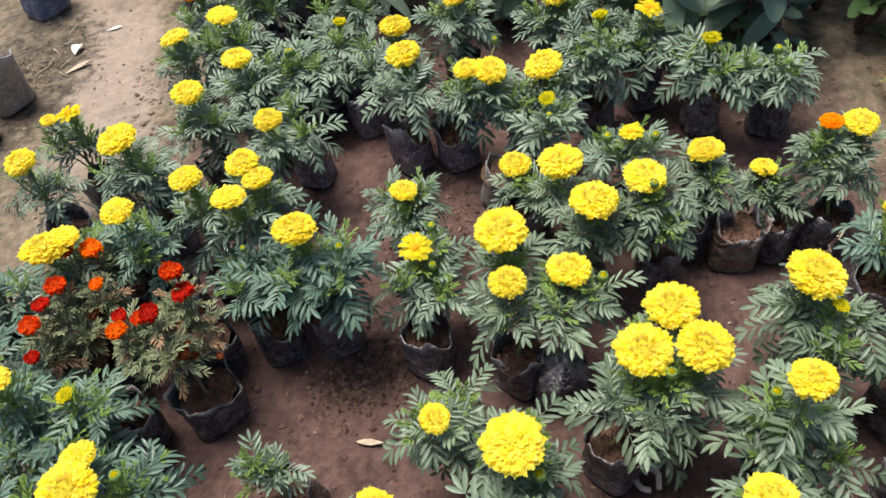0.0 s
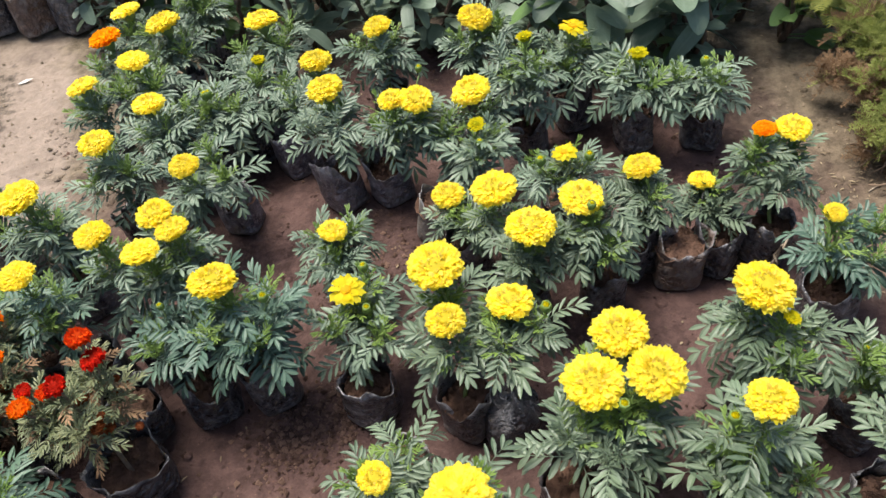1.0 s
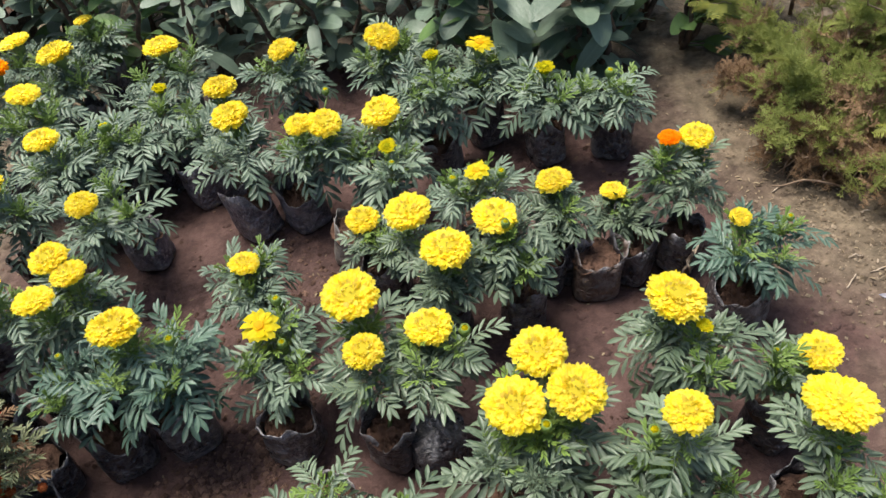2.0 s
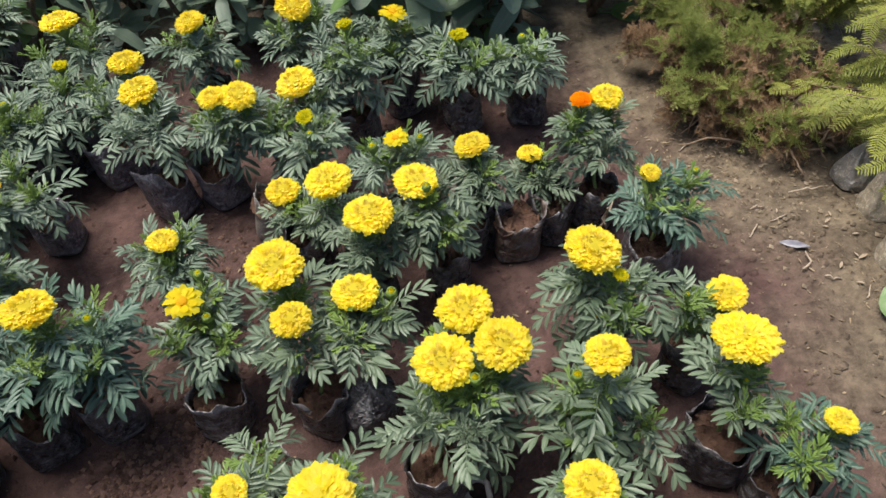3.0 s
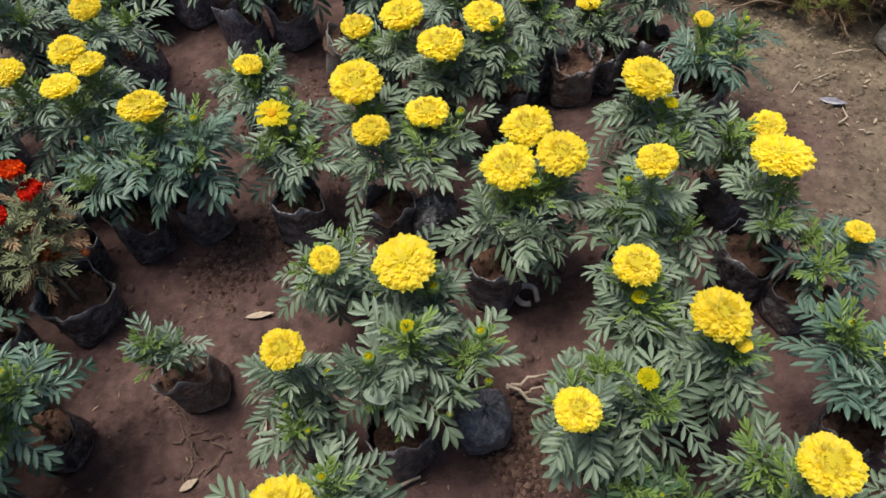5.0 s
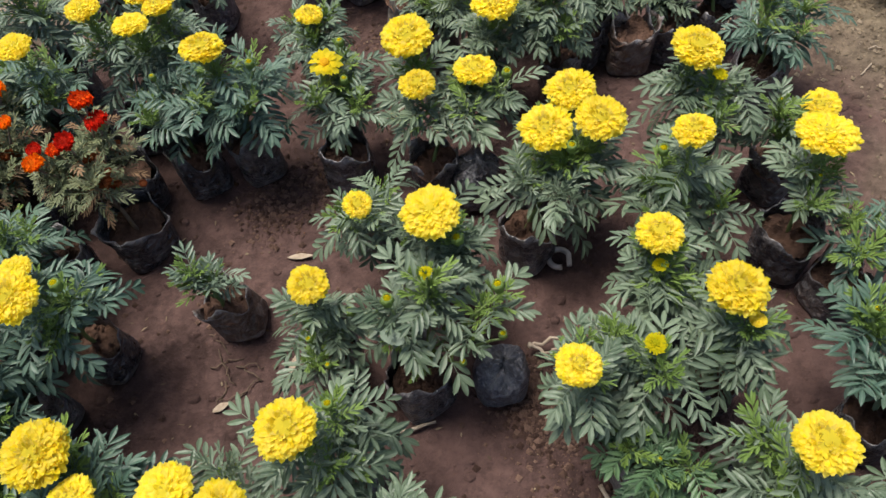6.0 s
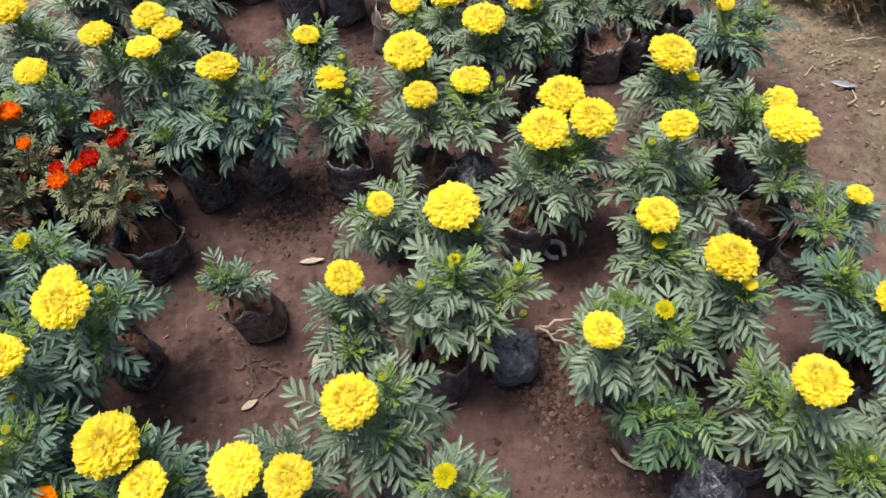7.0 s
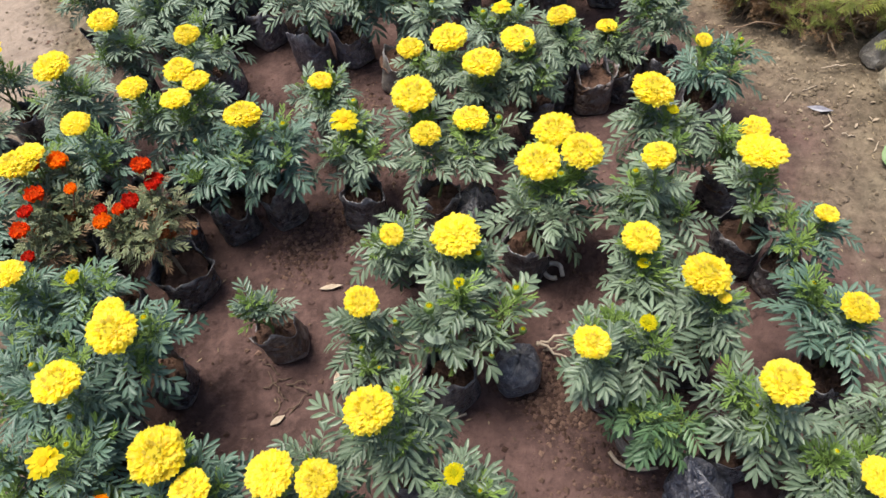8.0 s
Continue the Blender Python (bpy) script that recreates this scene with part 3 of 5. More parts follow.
def bushy(name, x, y, heads, leaves, spread, tone, film, meshes, young, big, label, category, group, height=0.25, side_shoots=3, clear=0.145, bag=1.0):
    rng = random.Random(round(x * 1000) * 7 + round(y * 1000))
    root = tagged(new(name), label, category, group)
    root.location = (x, y, 0)
    grown_bag(root, rng, film, bag)
    pts = [Vector((px - x, py - y, pz)) for px, py, pz, _, _ in heads]
    high = sum((p.z for p in pts), 0.0) / len(pts) if pts else height
    mean = sum(pts, Vector()) / len(pts) if pts else Vector((rng.uniform(-0.02, 0.02), rng.uniform(-0.02, 0.02), 0))
    foot = Vector((rng.uniform(-0.008, 0.008), rng.uniform(-0.008, 0.008), 0.064 if bag == 1.0 else 0.052))
    knee = Vector((mean.x * 0.45, mean.y * 0.45, 0.088 + (high - 0.088) * 0.36))
    verts, faces, shoots = [], [], []
    tube(verts, faces, bend(foot, knee, 0, 4, 0.002, rng), [0.0042, 0.004, 0.0038, 0.0036, 0.0034], 6)
    for p, (_, _, _, size, kind) in zip(pts, heads):
        low = p - Vector((0, 0, size * (0.9 if kind == "bud" else 0.5)))
        line = bend(knee, low, 0.0, 6, 0.004, rng)
        for i, q in enumerate(line):
            s = i / 6
            q.x, q.y = knee.x + (low.x - knee.x) * s ** 0.8, knee.y + (low.y - knee.y) * s ** 0.8
        tube(verts, faces, line, [0.003 - 0.0002 * i for i in range(7)], 5)
        if kind != "bud" or len(pts) < 3 or size > 0.0175:
            short = [q.copy() for q in line]
            for q in short:
                q.z -= 0.022 * (q.z - knee.z) / max(0.02, low.z - knee.z)
            shoots.append(short)
        tilt = Vector((rng.uniform(-0.18, 0.18), rng.uniform(-0.20, 0.12), 1)).normalized()
        head(root, p, size, kind, tilt, rng)
    start = rng.uniform(0, 6.28)
    for i in range(side_shoots):
        a = start + 6.283 * i / side_shoots + rng.uniform(-0.4, 0.4)
        r = spread * rng.uniform(0.36, 0.62)
        tip = Vector((mean.x * 0.6 + r * math.cos(a), mean.y * 0.6 + r * math.sin(a), 0.088 + (high - 0.105) * rng.uniform(0.62, 0.86)))
        line = bend(foot.lerp(knee, 0.6), tip, 0.008, 6, 0.004, rng)
        tube(verts, faces, line, [0.0024 - 0.00018 * j for j in range(7)], 5)
        shoots.append(line)
    if not pts:
        line = bend(knee, Vector((mean.x, mean.y, high)), 0, 6, 0.003, rng)
        tube(verts, faces, line, [0.0028 - 0.0002 * j for j in range(7)], 5)
        shoots.append(line)
    placed("stem", mesh_from("stem", verts, faces), TWIG if tone == "olive" else STEM, root)
    leafy(root, rng, shoots, leaves, tone, foot, meshes, young, big, min(clear, 0.58 * high) if high < 0.25 else clear, 30 if high < 0.22 and not pts else 0)
    return root


def marigold(x, y, heads, leaves=40, spread=0.13, tone="b", film="", height=0.25, clear=0.152):
    film = film or plants.choice(("black", "black", "dusty", "dusty", "dusty"))
    full = [k for *_, k in heads if k != "bud"]
    if full:
        what = f"{WORDS[len(full)]} {TINT[full[0]]} flower{'s' if len(full) > 1 else ''}"
    elif heads:
        what = "closed green buds only"
    else:
        what = "dark feathery leaves only"
    return bushy("marigold_plant", x, y, heads, leaves, spread, tone, film, LEAVES, 2, 0.56 + 3.7 * spread, f"marigold with {what}, in a {'black' if film != 'brown' else 'soil-stained'} film grow bag", "potted plant", "marigolds in grow bags", height, max(2, round(spread / 0.034)), clear)


def french_marigold(x, y, heads, leaves=40, spread=0.13, tone="b", bag=1.0):
    root = bushy("french_marigold_plant", x, y, [(px, py, pz, 0.98 * d, k) for px, py, pz, d, k in heads], 96, spread, "olive", "black", FINE, 2, 0.92, "french marigold, red and orange flowers, some withered, black grow bag", "potted plant", "french marigolds", 0.25, 5, 0.15, bag)
    rng = random.Random(round(x * 1000))
    for i in range(16):
        a, r = rng.uniform(0, 6.28), rng.uniform(0.01, 0.075)
        p = Vector((r * math.cos(a), r * math.sin(a) + 0.025, rng.uniform(0.17, 0.24)))
        head(root, p, rng.uniform(0.013, 0.024), "dry", Vector((rng.uniform(-0.5, 0.5), rng.uniform(-0.5, 0.5), 1)).normalized(), rng)
    return root


# ---- the ground ----
def ground_height(x, y):
    h = 0.009 * noise.noise(Vector((x * 13, y * 13, 3.0))) + 0.010 * noise.noise(Vector((x * 2.1, y * 2.1, 1.0))) + 0.007 * noise.noise(Vector((x * 7, y * 7, 5.0))) + 0.004 * noise.noise(Vector((x * 22, y * 22, 9.0))) + 0.002 * noise.noise(Vector((x * 60, y * 60, 2.0)))
    return h - 0.004


def ground():
    def axis(lo, hi, step, far):
        mid = list(np.arange(lo, hi, step))
        out, d = [], step
        v = hi
        while v < far:
            out.append(v)
            d *= 1.35
            v += d
        back, d, v = [], step, lo
        while v > -far:
            d *= 1.35
            v -= d
            back.append(v)
        return back[::-1] + mid + out
    xs, ys = axis(-1.7, 1.8, 0.014, 400), axis(-0.5, 2.6, 0.014, 400)
    verts = [(x, y, ground_height(x, y)) for y in ys for x in xs]
    w = len(xs)
    faces = [(j * w + i, j * w + i + 1, (j + 1) * w + i + 1, (j + 1) * w + i) for j in range(len(ys) - 1) for i in range(w - 1)]
    ob = new("ground", mesh_from("ground", verts, faces))
    ob.data.materials.append(SOIL)
    tagged(ob, "brown bare earth, damp in the bed, dry on the paths", "ground", "", "structure")


ground()


def clods():
    """Loose crumbs and clods of earth, dark in the bed and pale on the dry paths."""
    rng = random.Random(5)
    heaps = {True: ([], []), False: ([], [])}
    for i in range(12500):
        if i < 7200:
            cx, cy, wide = ((-0.34, 0.735, 0.045), (0.115, 0.225, 0.035), (0.18, 0.12, 0.08), (-0.2, 1.15, 0.09), (1.0, 0.95, 0.12), (-1.49, 1.93, 0.10), (-0.25, 0.79, 0.05), (0.10, 0.28, 0.03))[i % 8]
            x, y = rng.gauss(cx, wide), rng.gauss(cy, wide * 0.9)
            if cx < -1.4 and i % 4:
                x, y = rng.uniform(-1.2, 0.7), rng.uniform(0.0, 1.9)
        else:
            x, y = rng.uniform(-1.6, 1.7), rng.uniform(-0.3, 2.3)
        verts, faces = heaps[x > 0.74 or x < -1.05]
        r = 0.0012 + 0.0068 * rng.random() ** 4
        z = ground_height(x, y) + r * 0.3
        f = len(verts)
        for sx, sy, sz in ((1, 0, 0), (0, 1, 0), (-1, 0, 0), (0, -1, 0), (0, 0, 1), (0, 0, -1)):
            verts.append((x + sx * r * rng.uniform(0.6, 1.3), y + sy * r * rng.uniform(0.6, 1.3), z + sz * r * rng.uniform(0.5, 0.9)))
        for a, b in ((0, 1), (1, 2), (2, 3), (3, 0)):
            faces.extend([(f + a, f + b, f + 4), (f + b, f + a, f + 5)])
    for dry, (verts, faces) in heaps.items():
        ob = new("soil_crumbs", mesh_from("soil_crumbs", verts, faces, (), False))
        ob.data.materials.append(PATH_CRUMB if dry else CRUMB)
        tagged(ob, "pale dry crumbs of earth strewn over the paths" if dry else "loose crumbs of brown earth lying on the ground", "soil", "", "stuff")


clods()


def lumps():
    """Flattened clods half sunk in the bed."""
    rng = random.Random(15)
    verts, faces = [], []
    for i in range(1650):
        x, y = (rng.uniform(-0.9, 0.7), rng.uniform(-0.1, 1.7)) if i < 820 else (rng.uniform(0.7, 1.6), rng.uniform(0.3, 1.6))
        if i >= 1300:
            x, y = (rng.gauss(-1.03, 0.06), rng.uniform(1.4, 2.1)) if i % 2 else (rng.gauss(-1.50, 0.06), rng.gauss(1.92, 0.12))
        r = 0.004 + 0.011 * rng.random() ** 2.5
        z, f, seg = ground_height(x, y) - 0.15 * r, len(verts), 7
        for ring, (rr, zz) in enumerate(((1.0, 0.0), (0.85, 0.4), (0.45, 0.62))):
            for j in range(seg):
                a = 6.283 * j / seg + i
                k = r * rr * rng.uniform(0.75, 1.2)
                verts.append((x + k * math.cos(a), y + 0.8 * k * math.sin(a), z + zz * r * rng.uniform(0.5, 1.0)))
        verts.append((x, y, z + 0.7 * r))
        for ring in range(2):
            for j in range(seg):
                a, b = f + ring * seg + j, f + ring * seg + (j + 1) % seg
                faces.append((a, b, b + seg, a + seg))
        for j in range(seg):
            faces.append((f + 2 * seg + j, f + 2 * seg + (j + 1) % seg, f + 3 * seg))
    ob = new("soil_clods", mesh_from("soil_clods", verts, faces))
    ob.data.materials.append(SOIL)
    tagged(ob, "flat clods of earth half sunk in the ground", "soil", "", "stuff")


lumps()

# ---- the marigolds ----
marigold(-0.524, 0.131, [(-0.544, 0.159, 0.334, 0.085, 'y'), (-0.504, 0.102, 0.31, 0.062, 'y')], leaves=40, spread=0.1, tone='c')
marigold(-0.348, 0.082, [(-0.382, 0.095, 0.317, 0.072, 'y'), (-0.314, 0.069, 0.32, 0.061, 'y')], leaves=40, spread=0.1, tone='b')
marigold(-0.194, 0.145, [(-0.216, 0.129, 0.382, 0.074, 'y'), (-0.172, 0.161, 0.36, 0.016, 'bud')], leaves=40, spread=0.11, tone='b')
marigold(-0.101, 0.014, [(-0.116, 0.024, 0.343, 0.038, 'g'), (-0.085, 0.004, 0.3, 0.012, 'bud')], leaves=40, spread=0.08, tone='b')
marigold(-0.72, 0.239, [(-0.738, 0.206, 0.3, 0.056, 'd'), (-0.716, 0.287, 0.27, 0.017, 'bud'), (-0.706, 0.229, 0.29, 0.018, 'bud')], leaves=40, spread=0.09, tone='c')
marigold(-0.732, 0.343, [(-0.707, 0.318, 0.34, 0.076, 'y'), (-0.756, 0.364, 0.33, 0.017, 'bud')], leaves=40, spread=0.11, tone='c')
marigold(-0.635, 0.441, [(-0.618, 0.385, 0.351, 0.08, 'y'), (-0.635, 0.444, 0.33, 0.05, 'y'), (-0.58, 0.422, 0.31, 0.022, 'bud')], leaves=36, spread=0.115, tone='c', clear=0.19)
marigold(-0.846, 0.599, [(-0.829, 0.572, 0.33, 0.065, 'y')], leaves=40, spread=0.1, tone='c')
marigold(-0.733, 0.583, [(-0.74, 0.582, 0.27, 0.037, 'g')], leaves=40, spread=0.11, tone='c')
french_marigold(-0.603, 0.695, [(-0.597, 0.788, 0.318, 0.038, 'r'), (-0.582, 0.766, 0.287, 0.039, 'R'), (-0.622, 0.714, 0.3, 0.035, 'R'), (-0.696, 0.735, 0.27, 0.027, 'R'), (-0.691, 0.703, 0.27, 0.035, 'o'), (-0.659, 0.728, 0.27, 0.027, 'r')], leaves=40, spread=0.12, tone='b', bag=1.25)
french_marigold(-0.814, 0.767, [(-0.781, 0.871, 0.3, 0.041, 'o'), (-0.833, 0.873, 0.3, 0.032, 'o'), (-0.818, 0.787, 0.3, 0.039, 'r'), (-0.838, 0.754, 0.29, 0.031, 'R'), (-0.85, 0.717, 0.28, 0.036, 'r'), (-0.757, 0.802, 0.28, 0.026, 'o'), (-0.844, 0.671, 0.25, 0.026, 'R')], leaves=40, spread=0.13, tone='b')
marigold(-0.848, 0.866, [(-0.849, 0.851, 0.33, 0.079, 'y'), (-0.823, 0.876, 0.33, 0.057, 'y')], leaves=40, spread=0.12, tone='b')
marigold(-0.807, 1.144, [(-0.807, 1.144, 0.33, 0.084, 'y')], leaves=44, spread=0.11, tone='s')
marigold(-0.707, 0.909, [(-0.725, 0.918, 0.345, 0.06, 'y')], leaves=26, spread=0.09, tone='c')
marigold(-0.488, 0.835, [(-0.501, 0.873, 0.27, 0.014, 'bud')], leaves=40, spread=0.12, tone='c', clear=0.165)
marigold(-1.032, 1.133, [(-1.032, 1.133, 0.3, 0.067, 'y')], leaves=22, spread=0.09, tone='s')
marigold(-1.016, 1.296, [(-0.986, 1.293, 0.3, 0.064, 'd'), (-1.047, 1.298, 0.28, 0.036, 'y')], leaves=26, spread=0.09, tone='s')
marigold(-0.606, 0.978, [(-0.605, 0.978, 0.357, 0.062, 'y')], leaves=26, spread=0.08, tone='s')
marigold(-0.502, 0.987, [(-0.519, 0.937, 0.34, 0.063, 'y'), (-0.478, 0.994, 0.33, 0.059, 'y'), (-0.513, 1.03, 0.34, 0.063, 'y')], leaves=40, spread=0.11, tone='s')
marigold(-0.372, 0.849, [(-0.38, 0.845, 0.342, 0.075, 'y'), (-0.306, 0.825, 0.31, 0.019, 'bud')], leaves=50, spread=0.125, tone='c', clear=0.165)
marigold(-0.226, 1.062, [(-0.226, 1.062, 0.203, 0.055, 'y')], leaves=50, spread=0.1, tone='s')
marigold(-0.184, 0.786, [(-0.187, 0.869, 0.248, 0.064, 'd'), (-0.157, 0.846, 0.22, 0.018, 'bud'), (-0.156, 0.915, 0.25, 0.018, 'bud')], leaves=46, spread=0.095, tone='s')
marigold(-0.011, 0.733, [(-0.029, 0.853, 0.293, 0.09, 'y'), (-0.022, 0.765, 0.261, 0.064, 'y'), (0.082, 0.803, 0.237, 0.077, 'y'), (0.137, 0.773, 0.25, 0.022, 'bud')], leaves=55, spread=0.14, tone='b')
marigold(0.137, 0.553, [(0.174, 0.604, 0.284, 0.083, 'y'), (0.232, 0.692, 0.269, 0.082, 'y'), (0.26, 0.598, 0.296, 0.079, 'y'), (0.21, 0.571, 0.27, 0.02, 'bud'), (0.23, 0.589, 0.27, 0.011, 'bud')], leaves=55, spread=0.135, tone='b')
marigold(0.379, 0.497, [(0.374, 0.51, 0.342, 0.06, 'y'), (0.337, 0.515, 0.3, 0.02, 'bud'), (0.425, 0.465, 0.2, 0.011, 'bud')], leaves=45, spread=0.13, tone='b')
marigold(0.461, 0.69, [(0.446, 0.711, 0.304, 0.087, 'y'), (0.475, 0.668, 0.28, 0.031, 'g')], leaves=40, spread=0.12, tone='b')
marigold(0.603, 0.621, [(0.641, 0.621, 0.221, 0.061, 'y'), (0.566, 0.62, 0.25, 0.011, 'bud')], leaves=34, spread=0.08, tone='b')
marigold(0.569, 0.464, [(0.574, 0.494, 0.306, 0.089, 'y'), (0.568, 0.46, 0.25, 0.012, 'bud')], leaves=30, spread=0.1, tone='b', clear=0.19)
marigold(0.624, 0.375, [(0.659, 0.371, 0.241, 0.044, 'y')], leaves=24, spread=0.09, tone='c', clear=0.165)
marigold(0.342, 0.359, [(0.291, 0.365, 0.309, 0.066, 'y'), (0.286, 0.33, 0.28, 0.026, 'g')], leaves=40, spread=0.09, tone='b')
marigold(0.367, 0.234, [(0.359, 0.254, 0.329, 0.078, 'y'), (0.376, 0.214, 0.31, 0.021, 'y')], leaves=36, spread=0.085, tone='b')
marigold(0.208, 0.222, [(0.133, 0.168, 0.354, 0.056, 'y'), (0.241, 0.202, 0.31, 0.036, 'g')], leaves=50, spread=0.115, tone='b')
marigold(0.583, 0.135, [(0.604, 0.169, 0.256, 0.06, 'y'), (0.546, 0.223, 0.27, 0.016, 'bud')], leaves=50, spread=0.12, tone='c', clear=0.165)
marigold(0.373, 0.043, [(0.381, 0.04, 0.351, 0.072, 'y'), (0.366, 0.046, 0.26, 0.013, 'bud')], leaves=44, spread=0.1, tone='b')
marigold(0.232, 0.121, [(0.228, 0.081, 0.22, 0.009, 'bud')], leaves=26, spread=0.085, tone='g', film='grey', clear=0.168)
marigold(0.458, -0.076, [(0.439, -0.051, 0.27, 0.013, 'bud'), (0.476, -0.101, 0.28, 0.057, 'y')], leaves=40, spread=0.1, tone='b')
marigold(0.575, 0.009, [], leaves=30, spread=0.08, tone='b')
marigold(-0.033, 0.532, [(-0.023, 0.44, 0.331, 0.084, 'y'), (0.01, 0.409, 0.3, 0.021, 'bud')], leaves=40, spread=0.095, tone='b')
marigold(-0.128, 0.619, [(-0.133, 0.502, 0.291, 0.045, 'y')], leaves=32, spread=0.085, tone='b')
caught = marigold(-0.082, 0.298, [(-0.097, 0.319, 0.31, 0.024, 'bud'), (-0.039, 0.343, 0.33, 0.022, 'g'), (-0.159, 0.342, 0.25, 0.015, 'bud'), (0.055, 0.281, 0.23, 0.015, 'bud'), (-0.007, 0.261, 0.2, 0.013, 'bud'), (0.057, 0.328, 0.29, 0.023, 'bud'), (-0.041, 0.348, 0.3, 0.019, 'bud')], leaves=80, spread=0.135, tone='b', clear=0.188)
marigold(-0.23, 0.368, [(-0.209, 0.366, 0.302, 0.058, 'y'), (-0.228, 0.322, 0.22, 0.012, 'bud'), (-0.205, 0.286, 0.2, 0.012, 'bud')], leaves=36, spread=0.09, tone='b')
marigold(-0.650, 0.095, [(-0.690, 0.146, 0.21, 0.045, 'O')], leaves=34, spread=0.1, tone='c')
small = marigold(-0.395, 0.486, [], leaves=16, spread=0.045, tone='s', film='brown', height=0.185)
small.matrix_world = pose(small.location.x, small.location.y, 0.006, 0, -10, 0)
marigold(0.027, 1.099, [(0.002, 1.124, 0.194, 0.067, 'y'), (0.088, 1.049, 0.261, 0.083, 'y')], leaves=40, spread=0.09, tone='b')
marigold(0.126, 0.972, [(0.138, 0.924, 0.279, 0.085, 'y')], leaves=40, spread=0.1, tone='b')
marigold(0.273, 0.961, [(0.234, 0.973, 0.281, 0.076, 'y'), (0.245, 0.943, 0.29, 0.017, 'bud')], leaves=40, spread=0.1, tone='b')
marigold(0.244, 1.186, [(0.231, 1.122, 0.261, 0.052, 'd'), (0.183, 1.098, 0.27, 0.023, 'bud'), (0.273, 1.092, 0.27, 0.02, 'bud')], leaves=44, spread=0.09, tone='s')
marigold(0.38, 1.058, [(0.372, 1.09, 0.226, 0.067, 'y')], leaves=44, spread=0.075, tone='b')
marigold(0.509, 1.023, [(0.495, 1.099, 0.158, 0.05, 'y')], leaves=40, spread=0.065, tone='b')
marigold(0.612, 1.021, [(0.652, 1.099, 0.257, 0.062, 'y'), (0.601, 1.105, 0.26, 0.043, 'O'), (0.593, 1.094, 0.22, 0.016, 'bud')], leaves=44, spread=0.11, tone='b')
marigold(0.651, 0.854, [(0.649, 0.901, 0.23, 0.037, 'y'), (0.734, 0.886, 0.22, 0.015, 'bud')], leaves=36, spread=0.1, tone='c')
marigold(-0.245, 1.369, [(-0.236, 1.435, 0.275, 0.08, 'y')], leaves=40, spread=0.116, tone='s', film='scuffed')
marigold(-0.365, 1.523, [(-0.271, 1.6, 0.246, 0.074, 'y')], leaves=38, spread=0.11, tone='s', film='scuffed')
marigold(-0.133, 1.366, [(-0.089, 1.334, 0.29, 0.056, 'y'), (-0.038, 1.33, 0.284, 0.072, 'y'), (-0.025, 1.419, 0.3, 0.017, 'bud')], leaves=49, spread=0.122, tone='s', film='scuffed')
marigold(0.039, 1.371, [(0.078, 1.37, 0.255, 0.083, 'y'), (0.077, 1.249, 0.259, 0.045, 'g'), (0.079, 1.214, 0.24, 0.018, 'bud')], leaves=49, spread=0.146, tone='s')
marigold(0.449, 1.423, [(0.449, 1.423, 0.25, 0.052, 'g')], leaves=56, spread=0.146, tone='s')
marigold(0.604, 1.402, [(0.573, 1.358, 0.25, 0.022, 'bud')], leaves=43, spread=0.116, tone='s')
marigold(0.208, 1.452, [(0.208, 1.452, 0.317, 0.044, 'g')], leaves=52, spread=0.122, tone='s')
marigold(0.329, 1.537, [(0.329, 1.537, 0.27, 0.067, 'd')], leaves=38, spread=0.11, tone='s')
marigold(0.118, 1.642, [(0.118, 1.642, 0.27, 0.082, 'y')], leaves=45, spread=0.122, tone='s')
marigold(-0.118, 1.67, [(-0.118, 1.67, 0.27, 0.067, 'y')], leaves=40, spread=0.11, tone='s')
marigold(-0.415, 1.793, [(-0.415, 1.793, 0.27, 0.083, 'y')], leaves=40, spread=0.122, tone='s')
marigold(-0.467, 1.605, [(-0.419, 1.657, 0.24, 0.044, 'g'), (-0.527, 1.541, 0.24, 0.032, 'bud')], leaves=56, spread=0.134, tone='s')
marigold(-0.713, 1.326, [(-0.713, 1.326, 0.3, 0.073, 'y')], leaves=38, spread=0.098, tone='s')
marigold(-0.489, 1.339, [(-0.516, 1.231, 0.28, 0.06, 'y')], leaves=45, spread=0.134, tone='s', film='scuffed')
marigold(-0.632, 1.457, [(-0.632, 1.457, 0.29, 0.07, 'y')], leaves=49, spread=0.122, tone='s')
marigold(-0.825, 1.591, [(-0.825, 1.591, 0.28, 0.073, 'y')], leaves=29, spread=0.091, tone='s')
marigold(-0.718, 1.672, [(-0.718, 1.672, 0.28, 0.075, 'y')], leaves=45, spread=0.122, tone='s')
marigold(-0.678, 1.842, [(-0.678, 1.842, 0.28, 0.088, 'y')], leaves=45, spread=0.122, tone='s')
marigold(-0.823, 1.808, [(-0.823, 1.808, 0.28, 0.079, 'O')], leaves=34, spread=0.098, tone='s')
marigold(-0.798, 1.938, [(-0.798, 1.938, 0.28, 0.08, 'y')], leaves=34, spread=0.098, tone='s')
marigold(-0.541, 1.533, [(-0.535, 1.539, 0.24, 0.025, 'bud')], leaves=45, spread=0.122, tone='s')
marigold(-0.646, 2.029, [(-0.646, 2.029, 0.26, 0.047, 'y')], leaves=40, spread=0.122, tone='s')
marigold(-0.799, 0.957, [], leaves=40, spread=0.12, tone='c')
marigold(-0.985, 0.815, [(-1.005, 0.850, 0.27, 0.022, 'bud')], leaves=40, spread=0.11, tone='c')
marigold(-0.950, 0.670, [], leaves=38, spread=0.11, tone='c')
marigold(-0.845, 0.400, [], leaves=40, spread=0.12, tone='c')
